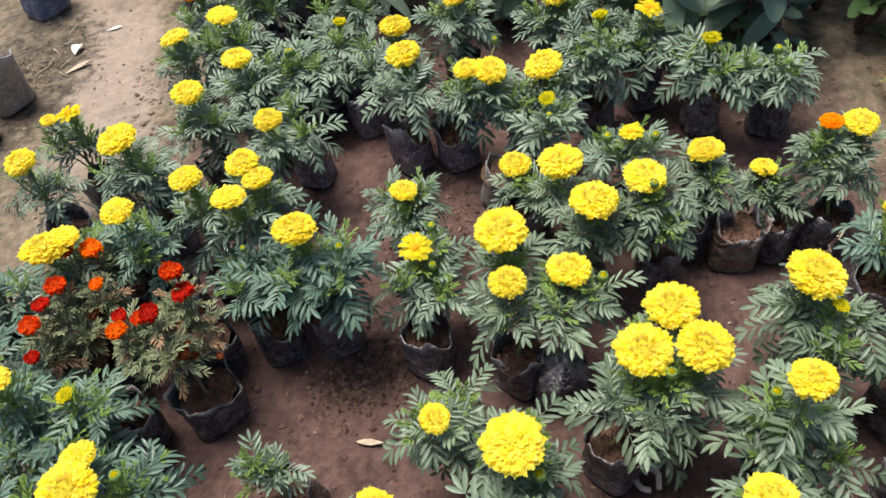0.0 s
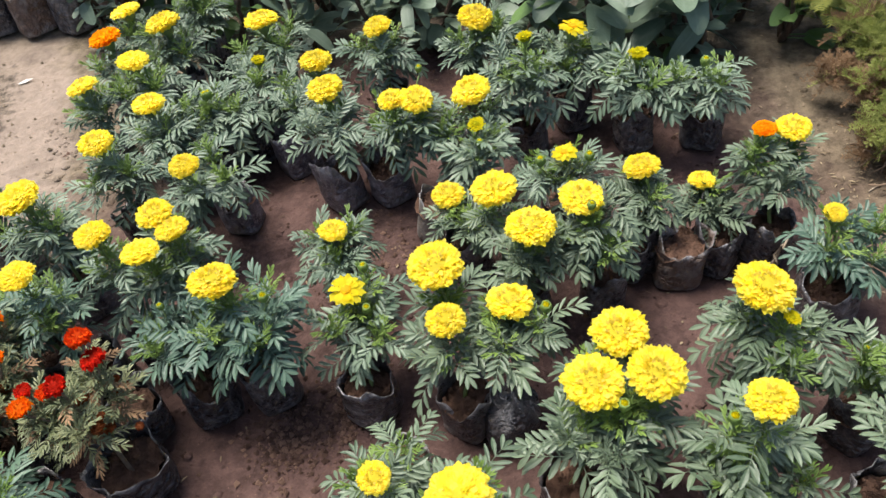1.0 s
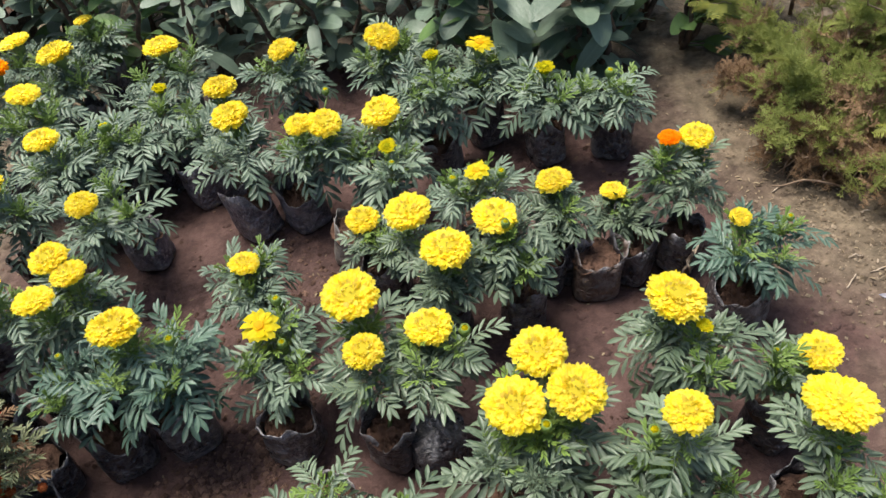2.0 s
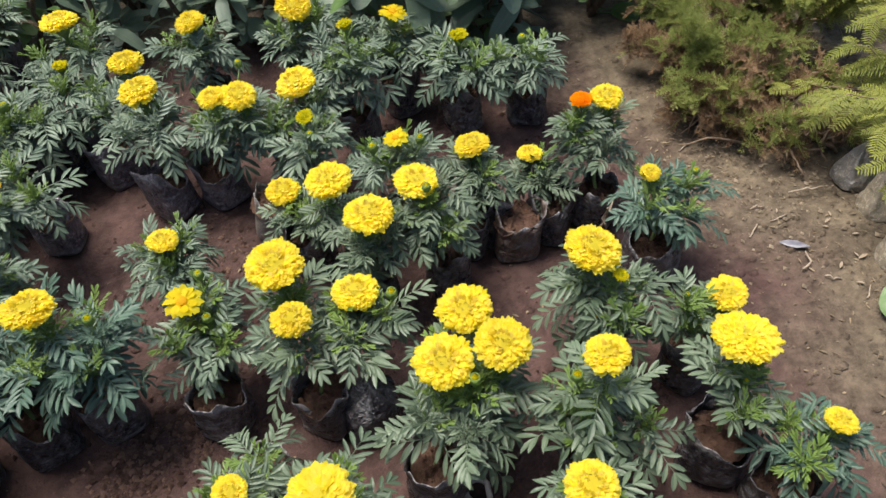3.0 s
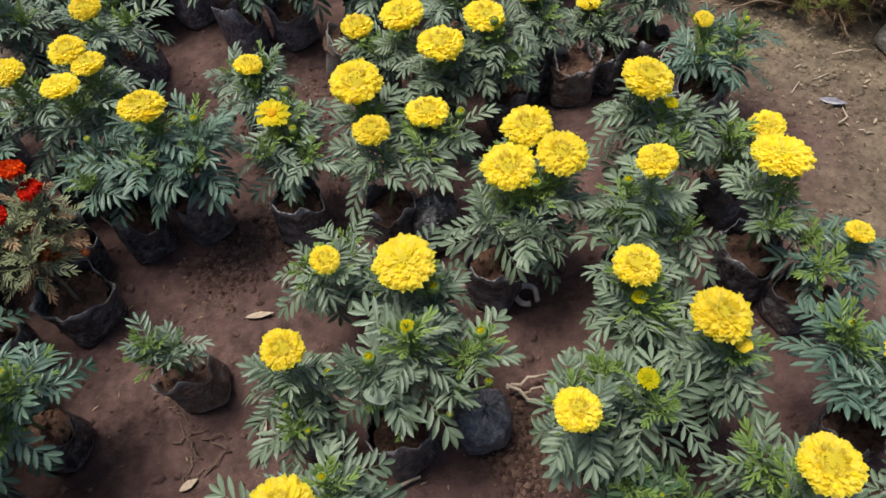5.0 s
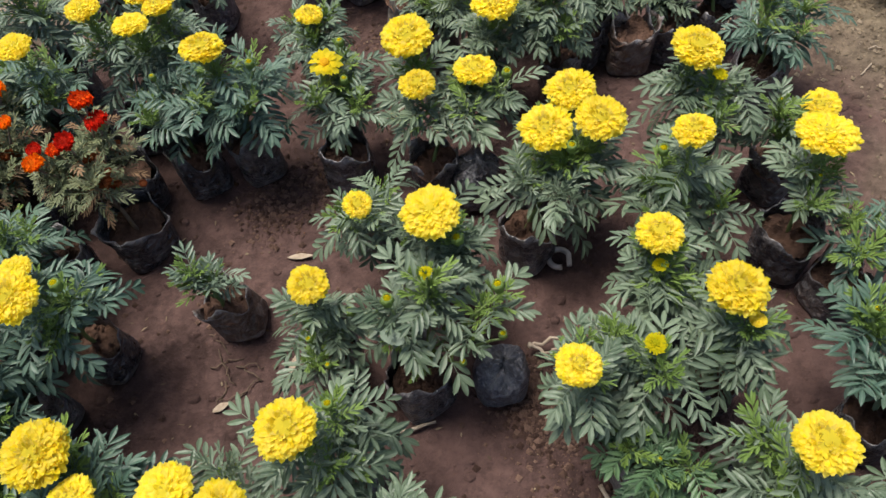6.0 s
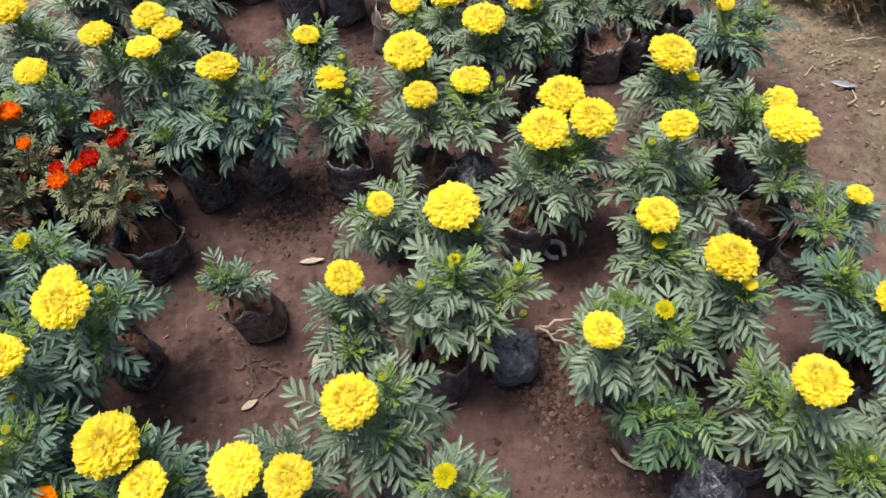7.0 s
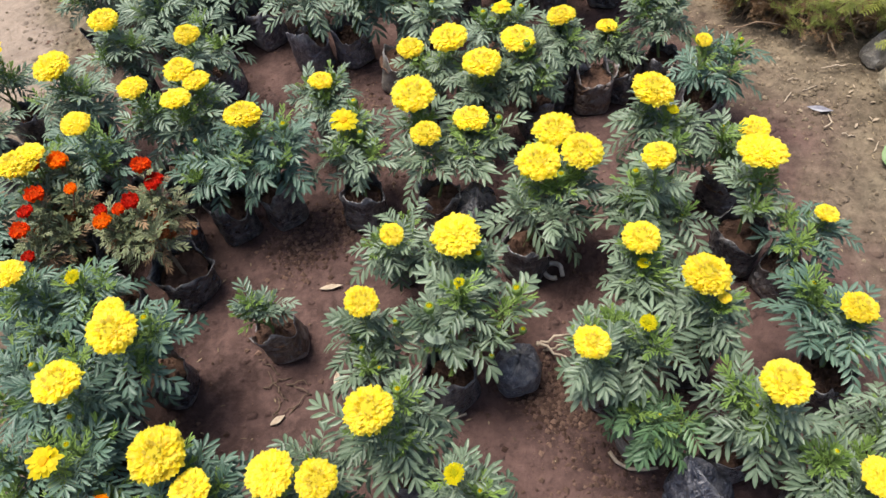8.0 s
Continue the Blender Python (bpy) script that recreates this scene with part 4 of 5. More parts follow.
marigold(-0.815, 0.235, [(-0.835, 0.250, 0.27, 0.017, 'bud')], leaves=38, spread=0.11, tone='c')
marigold(-0.760, 0.110, [], leaves=36, spread=0.11, tone='c')
marigold(-0.811, 0.502, [], leaves=30, spread=0.12, tone='c')


# ---- bags, hedge and shrubs round the bed ----
def lone_bag(x, y, film, label, lean=0.0, turn=0.0, size=1.0, seed=0, peak=0.0, closed=False, sprouts=0, height=0.105, taper=0.0):
    root = tagged(new("grow_bag"), label, "grow bag", "grow bags without plants")
    root.matrix_world = pose(x, y, 0.002, lean, 0, turn) @ Matrix.Scale(size, 4)
    body = placed("bag_film", bag_mesh(40 + seed, 0.048, height, height * 0.74, 0.1, peak, closed, taper), BAG[film], root)
    placed("soil", soil_mesh(seed, 0.047 if not closed else 0.02, height * (0.85 if not closed else 0.6)), BAG_SOIL, body)
    rng = random.Random(seed)
    for i in range(sprouts):
        m = pose(rng.uniform(-0.035, 0.035), rng.uniform(-0.035, 0.035), 0.08, 0, -rng.uniform(45, 85), rng.uniform(0, 360))
        placed("leaf", rng.choice(YOUNG), LEAF["young"], root, m)


lone_bag(0.43, 1.0, "brown", "soil-stained brown film bag of earth without a plant", seed=1)
lone_bag(0.055, 0.705, "black", "black film bag, its mouth folded shut", seed=2, closed=True, height=0.10)
lone_bag(0.047, 0.302, "slate", "crumpled dark grey film bag, its top tied shut", size=0.95, seed=4, closed=True, height=0.08)
lone_bag(-0.62, 0.80, "black", "black film bag of earth without a plant", seed=6)
lone_bag(-1.51, 1.775, "grey", "grey film bag of earth with a green sprout", size=1.4, seed=7, sprouts=5)
lone_bag(-1.54, 1.61, "grey", "grey film bag of earth beside the path", size=1.2, seed=8)
lone_bag(-1.60, 2.315, "blue", "dark blue-grey film bag with green seedlings", size=1.5, seed=9, sprouts=14)
for i in range(6):
    lone_bag(-1.82 + 0.155 * i, 2.60 - 0.03 * i, ("black", "brown")[i % 2], "dark film bag in the row behind the path", size=1.6, seed=10 + i)
lone_bag(-0.735, 0.63, "black", "black film bag of earth without a plant", seed=18)
lone_bag(-0.030, 1.215, "grey", "dusty grey film bag of earth without a plant", seed=19)
lone_bag(0.335, 1.04, "black", "black film bag of earth without a plant", seed=3)


def gathered_bag(x, y, film, label, radius, height, drift, seed, lumps=0.22):
    """A bag of film drawn together to a creased point that leans by drift."""
    verts, faces, wear_glint = [], [], []
    seg, rows = 40, 9
    for i in range(rows):
        v = i / (rows - 1)
        for j in range(seg):
            a = 2 * math.pi * j / seg
            fold = math.sin(5 * a + seed) * 0.6 + math.sin(9 * a + 2.0 * seed + 3 * v) * 0.4
            f = noise.noise(Vector((math.cos(a) * 3, math.sin(a) * 3, v * 5 + seed)))
            r = radius * ((1 - v) ** 0.85 * (1 + lumps * f) + 0.06) * (1 + (0.3 * lumps + 0.35 * v) * fold) * (0.9 if i == 0 else 1.0)
            verts.append((x + r * math.cos(a) + drift[0] * v * v, y + r * math.sin(a) + drift[1] * v * v, max(0.0, height * v + (0.012 * f if i else 0.0))))
            wear_glint.append(min(1.0, 4.5 * lumps) * max(0.0, fold) * (0.25 + 0.75 * v) ** 2)
    for i in range(rows - 1):
        for j in range(seg):
            a, b = i * seg + j, i * seg + (j + 1) % seg
            faces.append((a, b, b + seg, a + seg))
    faces.append(tuple(range((rows - 1) * seg, rows * seg)))
    ob = placed("film_bag", mesh_from("film_bag", verts, faces, [("wear_glint", wear_glint)]), BAG[film], None)
    tagged(ob, label, "grow bag", "grow bags without plants")


gathered_bag(0.300, -0.005, "slate", "torn dusty film bag gathered to a point", 0.060, 0.130, (-0.025, 0.035), 1)
gathered_bag(1.190, 0.945, "grey", "grey film bag under feathery branches", 0.048, 0.09, (0.01, 0.01), 2, 0.12)
gathered_bag(1.180, 0.850, "tan", "tan film bag under feathery branches", 0.044, 0.10, (0.0, 0.02), 3, 0.10)
gathered_bag(1.125, 0.718, "tan", "tan film bag gathered to a point beside the path", 0.044, 0.11, (-0.005, 0.02), 4, 0.08)
gathered_bag(1.150, 0.555, "lavender", "crumpled pale lavender film bag beside the path", 0.055, 0.06, (0.02, 0.0), 5, 0.25)


def ovate(name, seed, length=0.11, width=0.05, droop=0.35):
    verts, faces, across = [], [], []
    stem = [Vector((0.03 * i / 3, 0, 0.004 * i)) for i in range(4)]
    tube(verts, faces, stem, [0.0016] * 4, 4, False)
    across.extend([0.0] * len(verts))
    blade(verts, faces, across, stem[-1], Vector((0.96, 0, 0.28)).normalized(), Vector((0, 1, 0)), Vector((-0.28, 0, 0.96)).normalized(), length, width, 0.22, droop, 0.03,
          (0.0, 0.07, 0.2, 0.36, 0.54, 0.74, 0.9, 0.97, 1.0), (0.1, 0.5, 0.82, 0.98, 1.0, 0.92, 0.68, 0.38, 0.0))
    return mesh_from(name, verts, faces, [("across", across)])


BROAD = [ovate("leaf", i, 0.075 + 0.012 * (i % 3), 0.040 + 0.005 * (i % 2), 0.15 + 0.14 * i) for i in range(5)]


placed("leaf", BROAD[0], LEAF["broad"], caught, Matrix.Translation((-0.045, 0.006, 0.262)) @ pose(0, 0, 0, 10, 4, -35) @ Matrix.Scale(0.52, 4), "pale broad leaf")


def broad_shrub(x, y, height, count, tone="broad", reach=0.10, big=1.0):
    rng = random.Random(round(x * 977 + y * 131))
    root = tagged(new("broad_leaved_shrub"), "shrub with broad grey-green leaves on bare brown stems" if tone == "broad" else "shrub with broad fresh green leaves", "shrub", "hedge of broad-leaved shrubs")
    root.location = (x, y, 0)
    verts, faces, lines = [], [], []
    for i in range(3):
        a = rng.uniform(0, 6.28)
        tip = Vector((reach * math.cos(a), reach * math.sin(a), height * rng.uniform(0.8, 1.05)))
        line = bend((0.015 * math.cos(a), 0.015 * math.sin(a), -0.01), tip, 0.0, 7, 0.012, rng)
        tube(verts, faces, line, [0.0095 - 0.0008 * j for j in range(8)], 6)
        lines.append(line)
    placed("stem", mesh_from("stem", verts, faces), BARK, root)
    for i in range(count):
        line = rng.choice(lines)
        s = 0.06 + 0.94 * (i + rng.random()) / count
        f = min(s, 0.999) * (len(line) - 1)
        k = int(f)
        p = line[k].lerp(line[k + 1], f - k)
        m = Matrix.Translation(p) @ pose(0, 0, 0, rng.uniform(-30, 30), rng.uniform(-30, 35) - 15 * s, rng.uniform(0, 360)) @ Matrix.Scale(big * rng.uniform(0.7, 1.25), 4)
        placed("leaf", rng.choice(BROAD), LEAF[tone if rng.random() < 0.96 else "broad_fresh"], root, m)


for i in range(9):
    s = i / 8
    broad_shrub(-0.98 + 1.62 * s + 0.03 * math.sin(i * 2.1), 2.31 - 0.60 * s + 0.04 * math.sin(i * 1.7), 0.38 + 0.06 * math.sin(i), 72, "broad_fresh" if i in (2,) else "broad", 0.11, 1.25 if i > 6 else 0.85)
for i in range(7):
    s = i / 6
    broad_shrub(-0.9 + 1.75 * s, 2.50 - 0.55 * s + 0.06 * math.sin(i * 2.9), 0.46, 72, "broad", 0.13, 1.05)
for i in range(6):
    s = i / 5
    broad_shrub(-0.85 + 1.75 * s, 2.74 - 0.55 * s + 0.05 * math.sin(i * 1.9), 0.50, 46, "broad", 0.15, 1.3)
broad_shrub(0.93, 1.76, 0.22, 20, "broad_fresh", 0.08, 1.25)
broad_shrub(-1.00, 2.24, 0.30, 18, "broad", 0.08, 0.75)
broad_shrub(0.68, 1.71, 0.24, 24, "broad", 0.09, 1.15)
broad_shrub(1.20, 1.90, 0.30, 26, "broad_fresh", 0.10, 1.1)


def comb_frond(name, seed, pairs=22, length=0.15, tooth=0.02, width=0.0034):
    """A feathery leaf: a thin bowed rib with close rows of narrow leaflets."""
    rng = random.Random(seed)
    verts, faces, across = [], [], []

    def rib(s):
        return Vector((length * s, 0.01 * math.sin(s * 3 + seed), length * (0.15 * s - 0.32 * s * s)))

    tube(verts, faces, [rib(i / 6) for i in range(7)], [0.0011 - 0.0001 * i for i in range(7)], 4, False)
    across.extend([0.0] * len(verts))
    for i in range(pairs):
        s = 0.12 + 0.86 * i / (pairs - 1)
        d = (rib(min(1, s + 0.02)) - rib(s - 0.02)).normalized()
        up = Vector((-d.z, 0, d.x))
        for sgn in (-1, 1):
            a = radians(62 + rng.uniform(-6, 6))
            along = (d * math.cos(a) + Vector((0, sgn, 0)) * math.sin(a) + up * rng.uniform(0, 0.2)).normalized()
            side = along.cross(up).normalized()
            ln = tooth * (0.55 + 0.6 * math.sin(math.pi * (0.15 + 0.8 * s))) * rng.uniform(0.9, 1.1)
            blade(verts, faces, across, rib(s), along, side, side.cross(along), ln, width, 0.2, 0.2, 0.0, (0.0, 0.5, 1.0), (0.6, 1.0, 0.0))
    return mesh_from(name, verts, faces, [("across", across)])


FRONDS = [comb_frond("frond", i, 10 + i, 0.080 + 0.008 * i, 0.027, 0.0046) for i in range(4)]


def feathery_plant(x, y, branches, turn=180, wide=60, height=0.26, reach=0.30, tone="fern"):
    """A young tree whose long bowed leaves carry pairs of comb-like side leaves."""
    rng = random.Random(round(x * 771 + y * 97))
    root = tagged(new("feathery_leaved_plant"), "young tree with feathery yellow-green leaves on thin branches", "young tree", "feathery-leaved young trees")
    root.location = (x, y, 0)
    verts, faces, lines = [], [], []
    tube(verts, faces, bend((0, 0, -0.01), (0.01, 0, height * 0.6), 0, 5, 0.004, rng), [0.007 - 0.0006 * j for j in range(6)], 6)
    for i in range(branches):
        a = radians(turn - wide + 2 * wide * (i + rng.random()) / branches)
        r = reach * rng.uniform(0.6, 1.1)
        line = bend((0.01, 0, height * rng.uniform(0.3, 0.6)), (r * math.cos(a), r * math.sin(a), height * rng.uniform(0.45, 1.05)), rng.uniform(0.02, 0.07), 8, 0.005, rng)
        tube(verts, faces, line, [0.0032 - 0.0003 * j for j in range(9)], 5)
        lines.append((line, a))
    placed("branch", mesh_from("branch", verts, faces), TWIG, root)
    for line, a in lines:
        n = 8
        for i in range(n):
            f = (0.22 + 0.77 * i / (n - 1)) * (len(line) - 1)
            k = min(int(f), len(line) - 2)
            p = line[k].lerp(line[k + 1], f - k)
            for sgn in (-1, 1):
                m = Matrix.Translation(p) @ pose(0, 0, 0, rng.uniform(-14, 14), rng.uniform(-12, 22), math.degrees(a) + sgn * (58 - 22 * i / n + rng.uniform(-8, 8))) @ Matrix.Scale(rng.uniform(0.75, 1.05) * (1 - 0.35 * i / n), 4)
                placed("frond", rng.choice(FRONDS), LEAF[tone], root, m)


feathery_plant(1.36, 0.93, 9, 172, 62, 0.25, 0.30)
feathery_plant(1.50, 1.16, 6, 180, 80, 0.32, 0.31)
feathery_plant(1.45, 0.80, 6, 175, 70, 0.22, 0.30)
feathery_plant(1.62, 1.02, 5, 180, 80, 0.34, 0.32)
feathery_plant(1.24, 0.66, 3, 170, 50, 0.14, 0.14)
feathery_plant(1.10, 1.72, 3, 185, 40, 0.2, 0.17)
feathery_plant(1.28, 1.82, 5, 200, 80, 0.34, 0.26)
feathery_plant(1.60, 1.60, 6, 190, 80, 0.38, 0.30)


def spray(name, seed, length=0.05):
    """A tuft of three flat sprays of scale-leaved twiglets."""
    rng = random.Random(seed)
    verts, faces, across = [], [], []
    for turn, tilt, roll, size in ((0, 0, 0, 1.0), (rng.uniform(35, 60), rng.uniform(-35, 5), 50, 0.8), (-rng.uniform(35, 60), rng.uniform(-35, 5), -50, 0.8)):
        m = pose(0, 0, 0, roll, tilt, turn).to_3x3() * size
        rib = [m @ Vector((length * i / 5, 0.004 * math.sin(i + seed), -0.02 * (i / 5) ** 2)) for i in range(6)]
        mark = len(verts)
        tube(verts, faces, rib, [0.0013 - 0.0002 * i for i in range(6)], 3, False)
        across.extend([0.0] * (len(verts) - mark))
        for i in range(9):
            s = 0.12 + 0.88 * i / 8
            root = m @ Vector((length * s, 0, -0.02 * s * s))
            for sgn in (-1, 1):
                a = radians(rng.uniform(28, 58))
                along = (m @ Vector((math.cos(a), sgn * math.sin(a), rng.uniform(-0.4, 0.5)))).normalized()
                side = along.cross(Vector((0, 0, 1))).normalized()
                ln = 0.021 * (1.1 - 0.65 * s) * rng.uniform(0.6, 1.25)
                blade(verts, faces, across, root, along, side, side.cross(along), ln, 0.0017, 0.3, 0.1, 0.0, (0, 0.5, 1), (0.8, 1, 0))
                for k in (0.4, 0.75):
                    q = root + along * ln * k
                    for sg in (-1, 1):
                        al = (along + side * sg * 0.9 + Vector((0, 0, rng.uniform(-0.3, 0.5)))).normalized()
                        sd = al.cross(Vector((0, 0, 1))).normalized()
                        blade(verts, faces, across, q, al, sd, sd.cross(al), ln * 0.5, 0.0015, 0.3, 0.0, 0.0, (0, 0.5, 1), (0.8, 1, 0))
    return mesh_from(name, verts, faces, [("across", across)])


SPRAYS = [spray("spray", i, 0.056) for i in range(5)]


def juniper(x, y, radius, height, count, dry=0.25):
    rng = random.Random(round(x * 555))
    root = tagged(new("conifer_shrub"), "low scale-leaved conifer, olive green with withered brown twigs", "shrub", "conifer shrubs")
    root.location = (x, y, 0)
    verts, faces, lines = [], [], []
    for i in range(16):
        a = rng.uniform(0, 6.28)
        r = radius * rng.uniform(0.45, 0.95)
        line = bend((0, 0, 0.0), (r * math.cos(a), r * math.sin(a), height * rng.uniform(0.25, 1.0)), rng.uniform(0.0, 0.05), 7, 0.012, rng)
        tube(verts, faces, line, [0.005 - 0.0005 * j for j in range(8)], 5)
        lines.append((line, a))
    placed("branch", mesh_from("branch", verts, faces), TWIG, root)
    for i in range(count):
        line, a = rng.choice(lines)
        s = rng.uniform(0.35, 1.0)
        f = s * (len(line) - 1)
        k = min(int(f), len(line) - 2)
        p = line[k].lerp(line[k + 1], f - k) + Vector((rng.gauss(0, 0.012), rng.gauss(0, 0.012), rng.gauss(0, 0.012)))
        m = Matrix.Translation(p) @ pose(0, 0, 0, rng.uniform(-60, 60), -rng.uniform(-20, 65), math.degrees(a) + rng.uniform(-80, 80)) @ Matrix.Scale(rng.uniform(0.7, 1.2), 4)
        withered = rng.random() < (dry * 2.2 if p.z < height * 0.45 else dry * 0.35)
        placed("spray", rng.choice(SPRAYS), LEAF["dry" if withered else "juniper"], root, m)


juniper(1.12, 1.40, 0.26, 0.22, 370, 0.40)
juniper(1.38, 1.46, 0.28, 0.28, 250, 0.12)
juniper(1.02, 1.27, 0.15, 0.11, 90, 1.3)
juniper(1.20, 1.25, 0.13, 0.12, 70, 1.0)
juniper(1.12, 1.07, 0.09, 0.09, 22, 1.1)
juniper(1.04, 1.17, 0.09, 0.07, 22, 1.3)
juniper(1.21, 1.04, 0.10, 0.10, 24, 1.0)


def trailing_shoot():
    """A pale bare shoot that hangs from the young trees to the path, with two broad leaves at its forks."""
    root = tagged(new("trailing_shoot"), "long pale bare shoot with two broad green leaves", "shoot")
    root.location = (1.139, 0.663, 0.0)
    rng = random.Random(31)
    verts, faces = [], []
    line = [Vector(p) for p in ((0.0, 0.0, 0.006), (0.024, 0.057, 0.05), (0.058, 0.114, 0.12), (0.103, 0.172, 0.20), (0.081, 0.205, 0.26), (0.060, 0.246, 0.30), (0.05, 0.31, 0.31))]
    tube(verts, faces, line, [0.0026 - 0.00022 * i for i in range(7)], 6)
    for a, b in (((0.012, 0.028, 0.028), (-0.055, -0.010, 0.040)), ((0.0, 0.0, 0.006), (0.055, -0.035, 0.030)), ((0.024, 0.057, 0.05), (0.075, 0.020, 0.030))):
        tube(verts, faces, bend(a, b, 0.006, 5, 0.003, rng), [0.0018] * 6, 5)
    placed("stem", mesh_from("stem", verts, faces), LITTER, root)
    for p, turn, size in (((-0.050, -0.008, 0.040), 218, 0.78), ((0.050, -0.030, 0.034), 300, 0.7)):
        placed("leaf", WIDE, LEAF["broad_fresh"], root, Matrix.Translation(p) @ pose(0, 0, 0, 14, 22, turn) @ Matrix.Scale(size, 4))


WIDE = ovate("leaf", 9, 0.095, 0.078, 0.30)
trailing_shoot()


# ---- litter on the ground ----
def litter_mix():
    k = Mat("litter_mix")
    return k.done(k.mix(k.island(), (0.06, 0.04, 0.026), (0.25, 0.195, 0.125)), 0.85, 0.2)


LITTER_MIX = litter_mix()



def curled_leaf(x, y, length, width, turn, material, label, curl=0.35):
    verts, faces, across = [], [], []
    blade(verts, faces, across, Vector((-length / 2, 0, 0)), Vector((1, 0, 0)), Vector((0, 1, 0)), Vector((0, 0, 1)), length, width, curl, -0.12, 0.05, (0.0, 0.1, 0.3, 0.55, 0.8, 1.0), (0.05, 0.5, 0.95, 1.0, 0.6, 0.0))
    ob = placed("fallen_leaf", mesh_from("fallen_leaf", verts, faces, [("across", across)]), material, None)
    ob.matrix_world = pose(x, y, ground_height(x, y) + 0.003, 0, 0, turn)
    solid = ob.modifiers.new("thick", "SOLIDIFY")
    solid.thickness = 0.0008
    tagged(ob, label, "leaf", "fallen leaves")


curled_leaf(-0.295, 0.612, 0.055, 0.013, -8, LITTER, "dry pale brown leaf lying on damp earth")
curled_leaf(-1.302, 2.154, 0.05, 0.016, 15, PALE_SCRAP, "pale dry leaf on the trodden path")
curled_leaf(-1.352, 1.94, 0.09, 0.022, 35, LITTER, "curled dry leaf on the trodden path")
curled_leaf(-0.31, 0.39, 0.04, 0.012, 70, LITTER, "small dry leaf on damp earth")
curled_leaf(-0.44, 0.33, 0.035, 0.014, 20, LITTER, "small dry leaf on damp earth")
curled_leaf(-1.39, 2.04, 0.05, 0.035, 80, PALE_SCRAP, "crumpled white scrap on the path", 0.9)
curled_leaf(0.962, 0.817, 0.060, 0.020, -38, SCRAP, "bluish scrap of film trodden into the path", 0.25)
for x, y, ln, turn in ((1.063, 0.853, 0.028, 20), (1.078, 0.868, 0.022, 80), (1.050, 0.840, 0.020, -40), (1.010, 0.738, 0.030, 45), (1.066, 0.745, 0.036, 10), (1.055, 0.752, 0.020, 100), (1.020, 0.690, 0.026, 150), (0.975, 0.905, 0.020, 60), (1.090, 0.800, 0.024, -20)):
    curled_leaf(x, y, ln * 0.62, ln * 0.2, turn, LITTER, "small pale curled leaf bit on the path", 1.1)


def stick(points, r, label, material=TWIG):
    verts, faces = [], []
    tube(verts, faces, points, [r * (1 - 0.4 * i / len(points)) for i in range(len(points))], 6)
    ob = placed("stick", mesh_from("stick", verts, faces), material, None)
    tagged(ob, label, "stick", "sticks and twigs")


sticks = random.Random(8)
stick(bend((-0.151, 0.234, 0.008), (-0.068, 0.245, 0.012), 0.004, 5, 0.003, sticks), 0.0042, "short brown stick on damp earth", LITTER)
stick(bend((0.104, 0.351, 0.020), (0.185, 0.363, 0.008), 0.012, 6, 0.005, sticks), 0.0036, "bent brown root on damp earth", LITTER)
stick(bend((0.106, 0.358, 0.020), (0.157, 0.304, 0.008), 0.006, 6, 0.006, sticks), 0.0034, "bent brown root on damp earth", LITTER)
stick(bend((0.116, 0.343, 0.008), (0.177, 0.332, 0.020), 0.008, 6, 0.005, sticks), 0.0026, "bent brown root on damp earth", LITTER)
stick([(0.175, 0.110, 0.008), (0.182, 0.088, 0.008), (0.200, 0.071, 0.008), (0.225, 0.063, 0.008), (0.250, 0.061, 0.008)], 0.0042, "curved brown stick beside a grow bag", LITTER)
for i in range(12):
    x, y, a = sticks.uniform(0.8, 1.25), sticks.uniform(0.55, 1.25), sticks.uniform(0, 6.28)
    ln = sticks.uniform(0.015, 0.05)
    stick(bend((x, y, ground_height(x, y) + 0.003), (x + ln * math.cos(a), y + ln * math.sin(a), ground_height(x, y) + 0.005), 0.003, 4, 0.004, sticks), 0.0018, "thin dry twig on the path", LITTER)
for i in range(10):
    x, y, a = sticks.uniform(0.98, 1.3), sticks.uniform(1.1, 1.4), sticks.uniform(0, 6.28)
    ln = sticks.uniform(0.08, 0.2)
    stick(bend((x, y, 0.01), (x + ln * math.cos(a), y + ln * math.sin(a), sticks.uniform(0.01, 0.06)), 0.02, 6, 0.01, sticks), 0.0028, "bent dead twig under the conifer")


for i in range(16):
    x, y, a = sticks.gauss(1.10, 0.06), sticks.gauss(1.20, 0.05), sticks.uniform(2.4, 4.6)
    ln = sticks.uniform(0.07, 0.16)
    stick(bend((x, y, 0.006), (x + ln * math.cos(a), y + ln * math.sin(a), 0.006), sticks.uniform(0.02, 0.07), 7, 0.006, sticks), sticks.uniform(0.0016, 0.003), "arching dead twig under the conifer", TWIG)


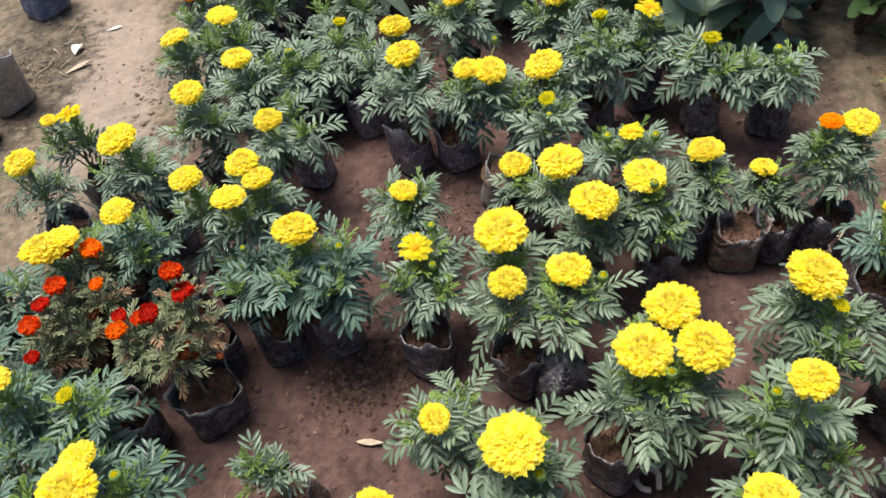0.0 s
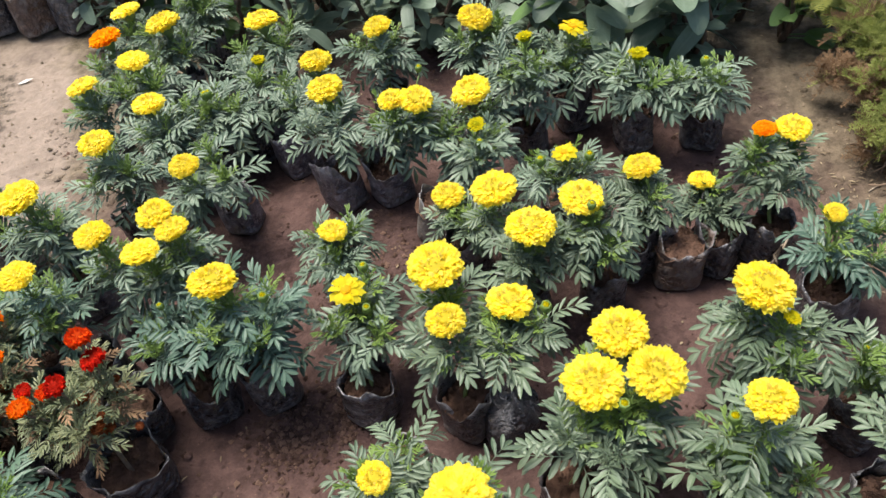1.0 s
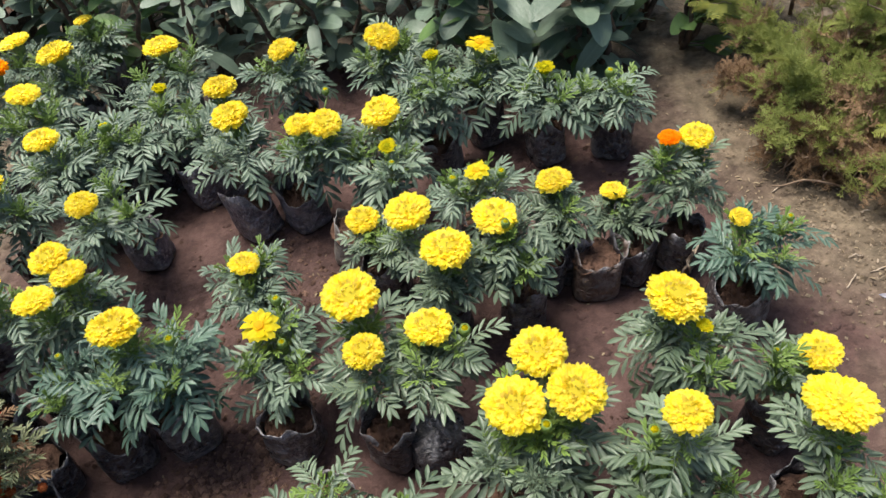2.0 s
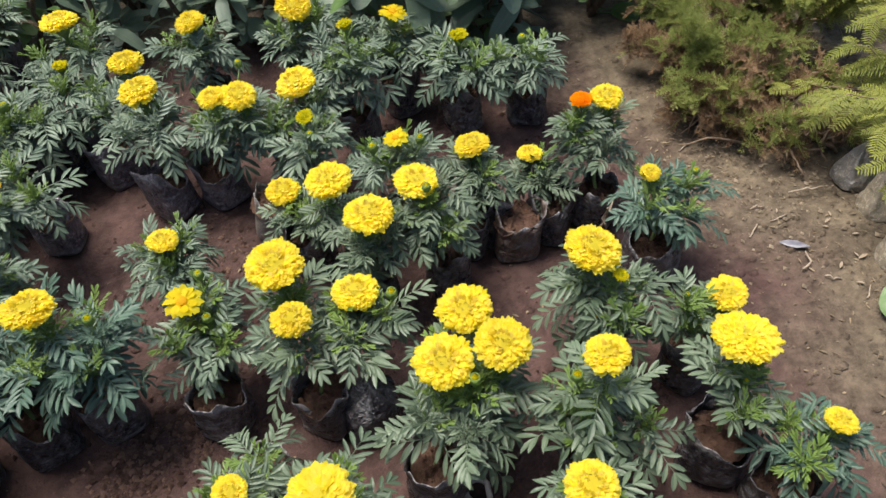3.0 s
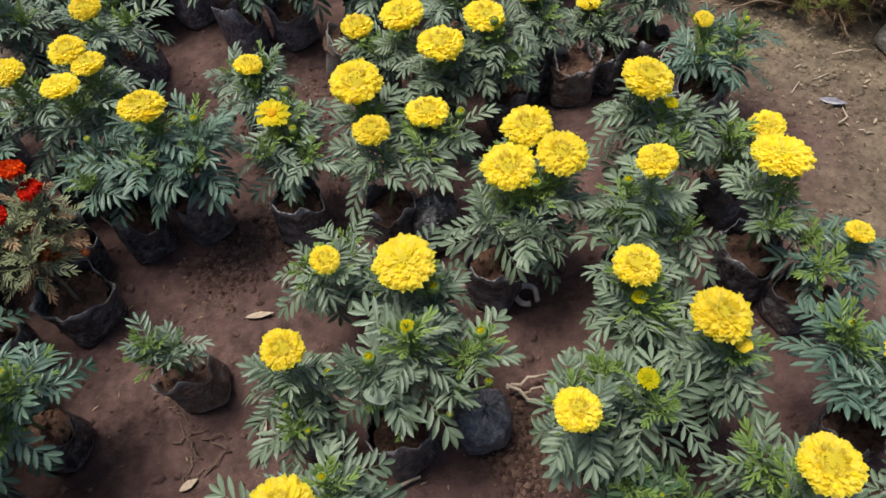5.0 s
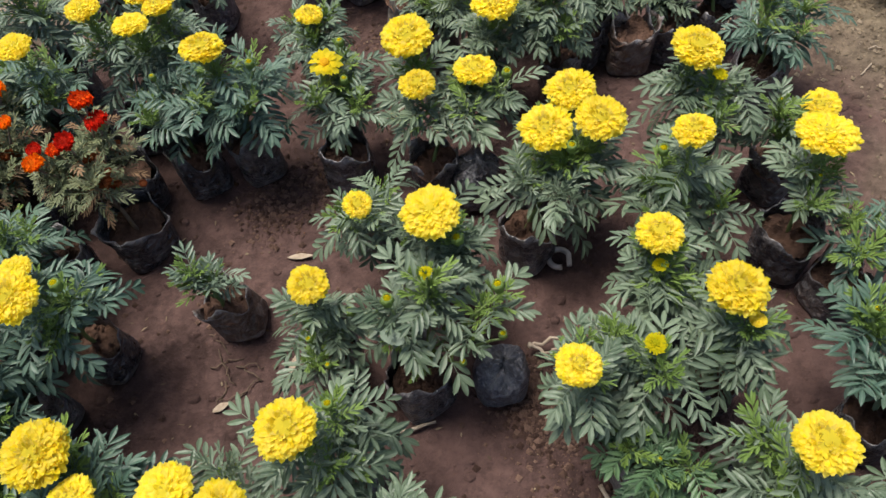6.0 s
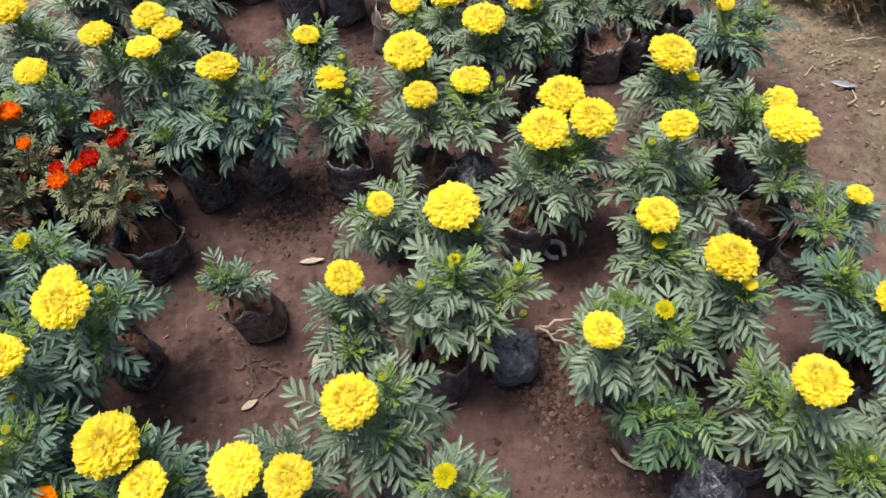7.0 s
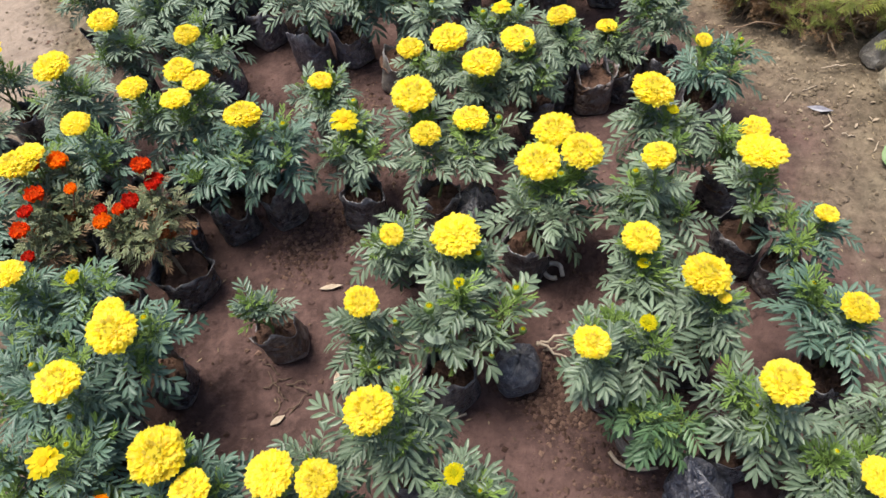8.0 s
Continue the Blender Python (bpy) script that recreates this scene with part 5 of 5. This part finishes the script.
def dry_litter():
    """Withered needles, leaf bits and straw strewn under the shrubs and over the paths."""
    rng = random.Random(77)
    verts, faces, across = [], [], []
    for i in range(2700):
        if i < 800:
            x, y = rng.gauss(1.08, 0.14), rng.gauss(1.18, 0.12)
        elif i < 1050:
            x, y = rng.gauss(-1.49, 0.06), rng.gauss(1.93, 0.11)
        elif i < 1350:
            x, y = rng.gauss(1.12, 0.2), rng.gauss(0.85, 0.22)
        elif i < 1720:
            x, y = rng.gauss(0.98, 0.14), rng.uniform(0.4, 1.7)
        else:
            x, y = rng.uniform(-1.5, 1.6), rng.uniform(0.0, 2.2)
        a, e = rng.uniform(0, 6.283), rng.uniform(-0.05, 0.4)
        along = Vector((math.cos(a), math.sin(a), e)).normalized()
        side = along.cross(Vector((0, 0, 1))).normalized()
        blade(verts, faces, across, Vector((x, y, ground_height(x, y) + 0.002)), along, side, side.cross(along), rng.uniform(0.003, 0.016), rng.uniform(0.001, 0.005), 0.5, 0.2, 0.0, (0, 0.5, 1), (0.5, 1, 0))
    ob = placed("dry_litter", mesh_from("dry_litter", verts, faces, [("across", across)]), LITTER_MIX, None)
    tagged(ob, "strewn dry leaf bits and straw on the earth", "litter", "", "stuff")


dry_litter()
straw = random.Random(21)
for i in range(14):
    x, y, a = straw.gauss(-1.47, 0.05), straw.gauss(1.98, 0.09), straw.uniform(0, 6.28)
    ln = straw.uniform(0.02, 0.06)
    z = ground_height(x, y) + 0.004
    stick(bend((x, y, z), (x + ln * math.cos(a), y + ln * math.sin(a), z + 0.006), 0.003, 4, 0.0015, straw), 0.0018, "pale dry stalk on dark crumbly earth", LITTER)

roots = random.Random(3)
for i in range(9):
    x, y, a = roots.gauss(-0.43, 0.03), roots.gauss(0.385, 0.035), roots.uniform(0, 6.28)
    ln = roots.uniform(0.03, 0.08)
    z = ground_height(x, y) + 0.003
    stick(bend((x, y, z), (x + ln * math.cos(a), y + ln * math.sin(a), z), 0.003, 6, 0.006, roots), 0.0016, "thin dark root lying on damp earth", BARK)

stick(bend((0.598, 0.965, 0.004), (0.618, 0.955, 0.125), 0.0, 7, 0.009, roots), 0.0034, "twisted dead shoot standing between grow bags", LITTER)
stick(bend((0.612, 0.968, 0.004), (0.602, 0.950, 0.105), 0.0, 7, 0.010, roots), 0.0030, "twisted dead shoot standing between grow bags", LITTER)
stick(bend((0.655, 0.455, 0.004), (0.675, 0.480, 0.150), 0.0, 6, 0.007, roots), 0.0026, "thin dead shoot standing beside a grow bag", TWIG)
stick(bend((0.600, 0.348, 0.088), (0.655, 0.388, 0.098), 0.004, 5, 0.003, roots), 0.0038, "tan root lying in the soil of a grow bag", LITTER)

stick([(0.935, 0.752, 0.010), (0.952, 0.758, 0.011), (0.962, 0.764, 0.010), (0.962, 0.778, 0.012), (0.966, 0.790, 0.010)], 0.0022, "pale crooked twig on the path", LITTER)
stick(bend((1.030, 0.945, 0.008), (1.105, 0.930, 0.016), 0.004, 6, 0.003, roots), 0.0024, "straight brown stick at the edge of the path", LITTER)
stick(bend((1.085, 0.975, 0.008), (1.075, 1.030, 0.050), 0.004, 6, 0.003, roots), 0.0026, "thin brown stick at the edge of the path", TWIG)

# a bent piece of pale pipe
verts, faces = [], []
hook = [(0.191 + 0.0195 * math.cos(radians(-85 - 16 * i)), 0.524 + 0.0195 * math.sin(radians(-85 - 16 * i)), 0.009) for i in range(17)] + [(0.2065, 0.506, 0.009)]
tube(verts, faces, hook, [0.0052] * len(hook), 8)
tagged(placed("bent_pipe", mesh_from("bent_pipe", verts, faces), PIPE, None), "short bent piece of pale plastic pipe on earth", "pipe")
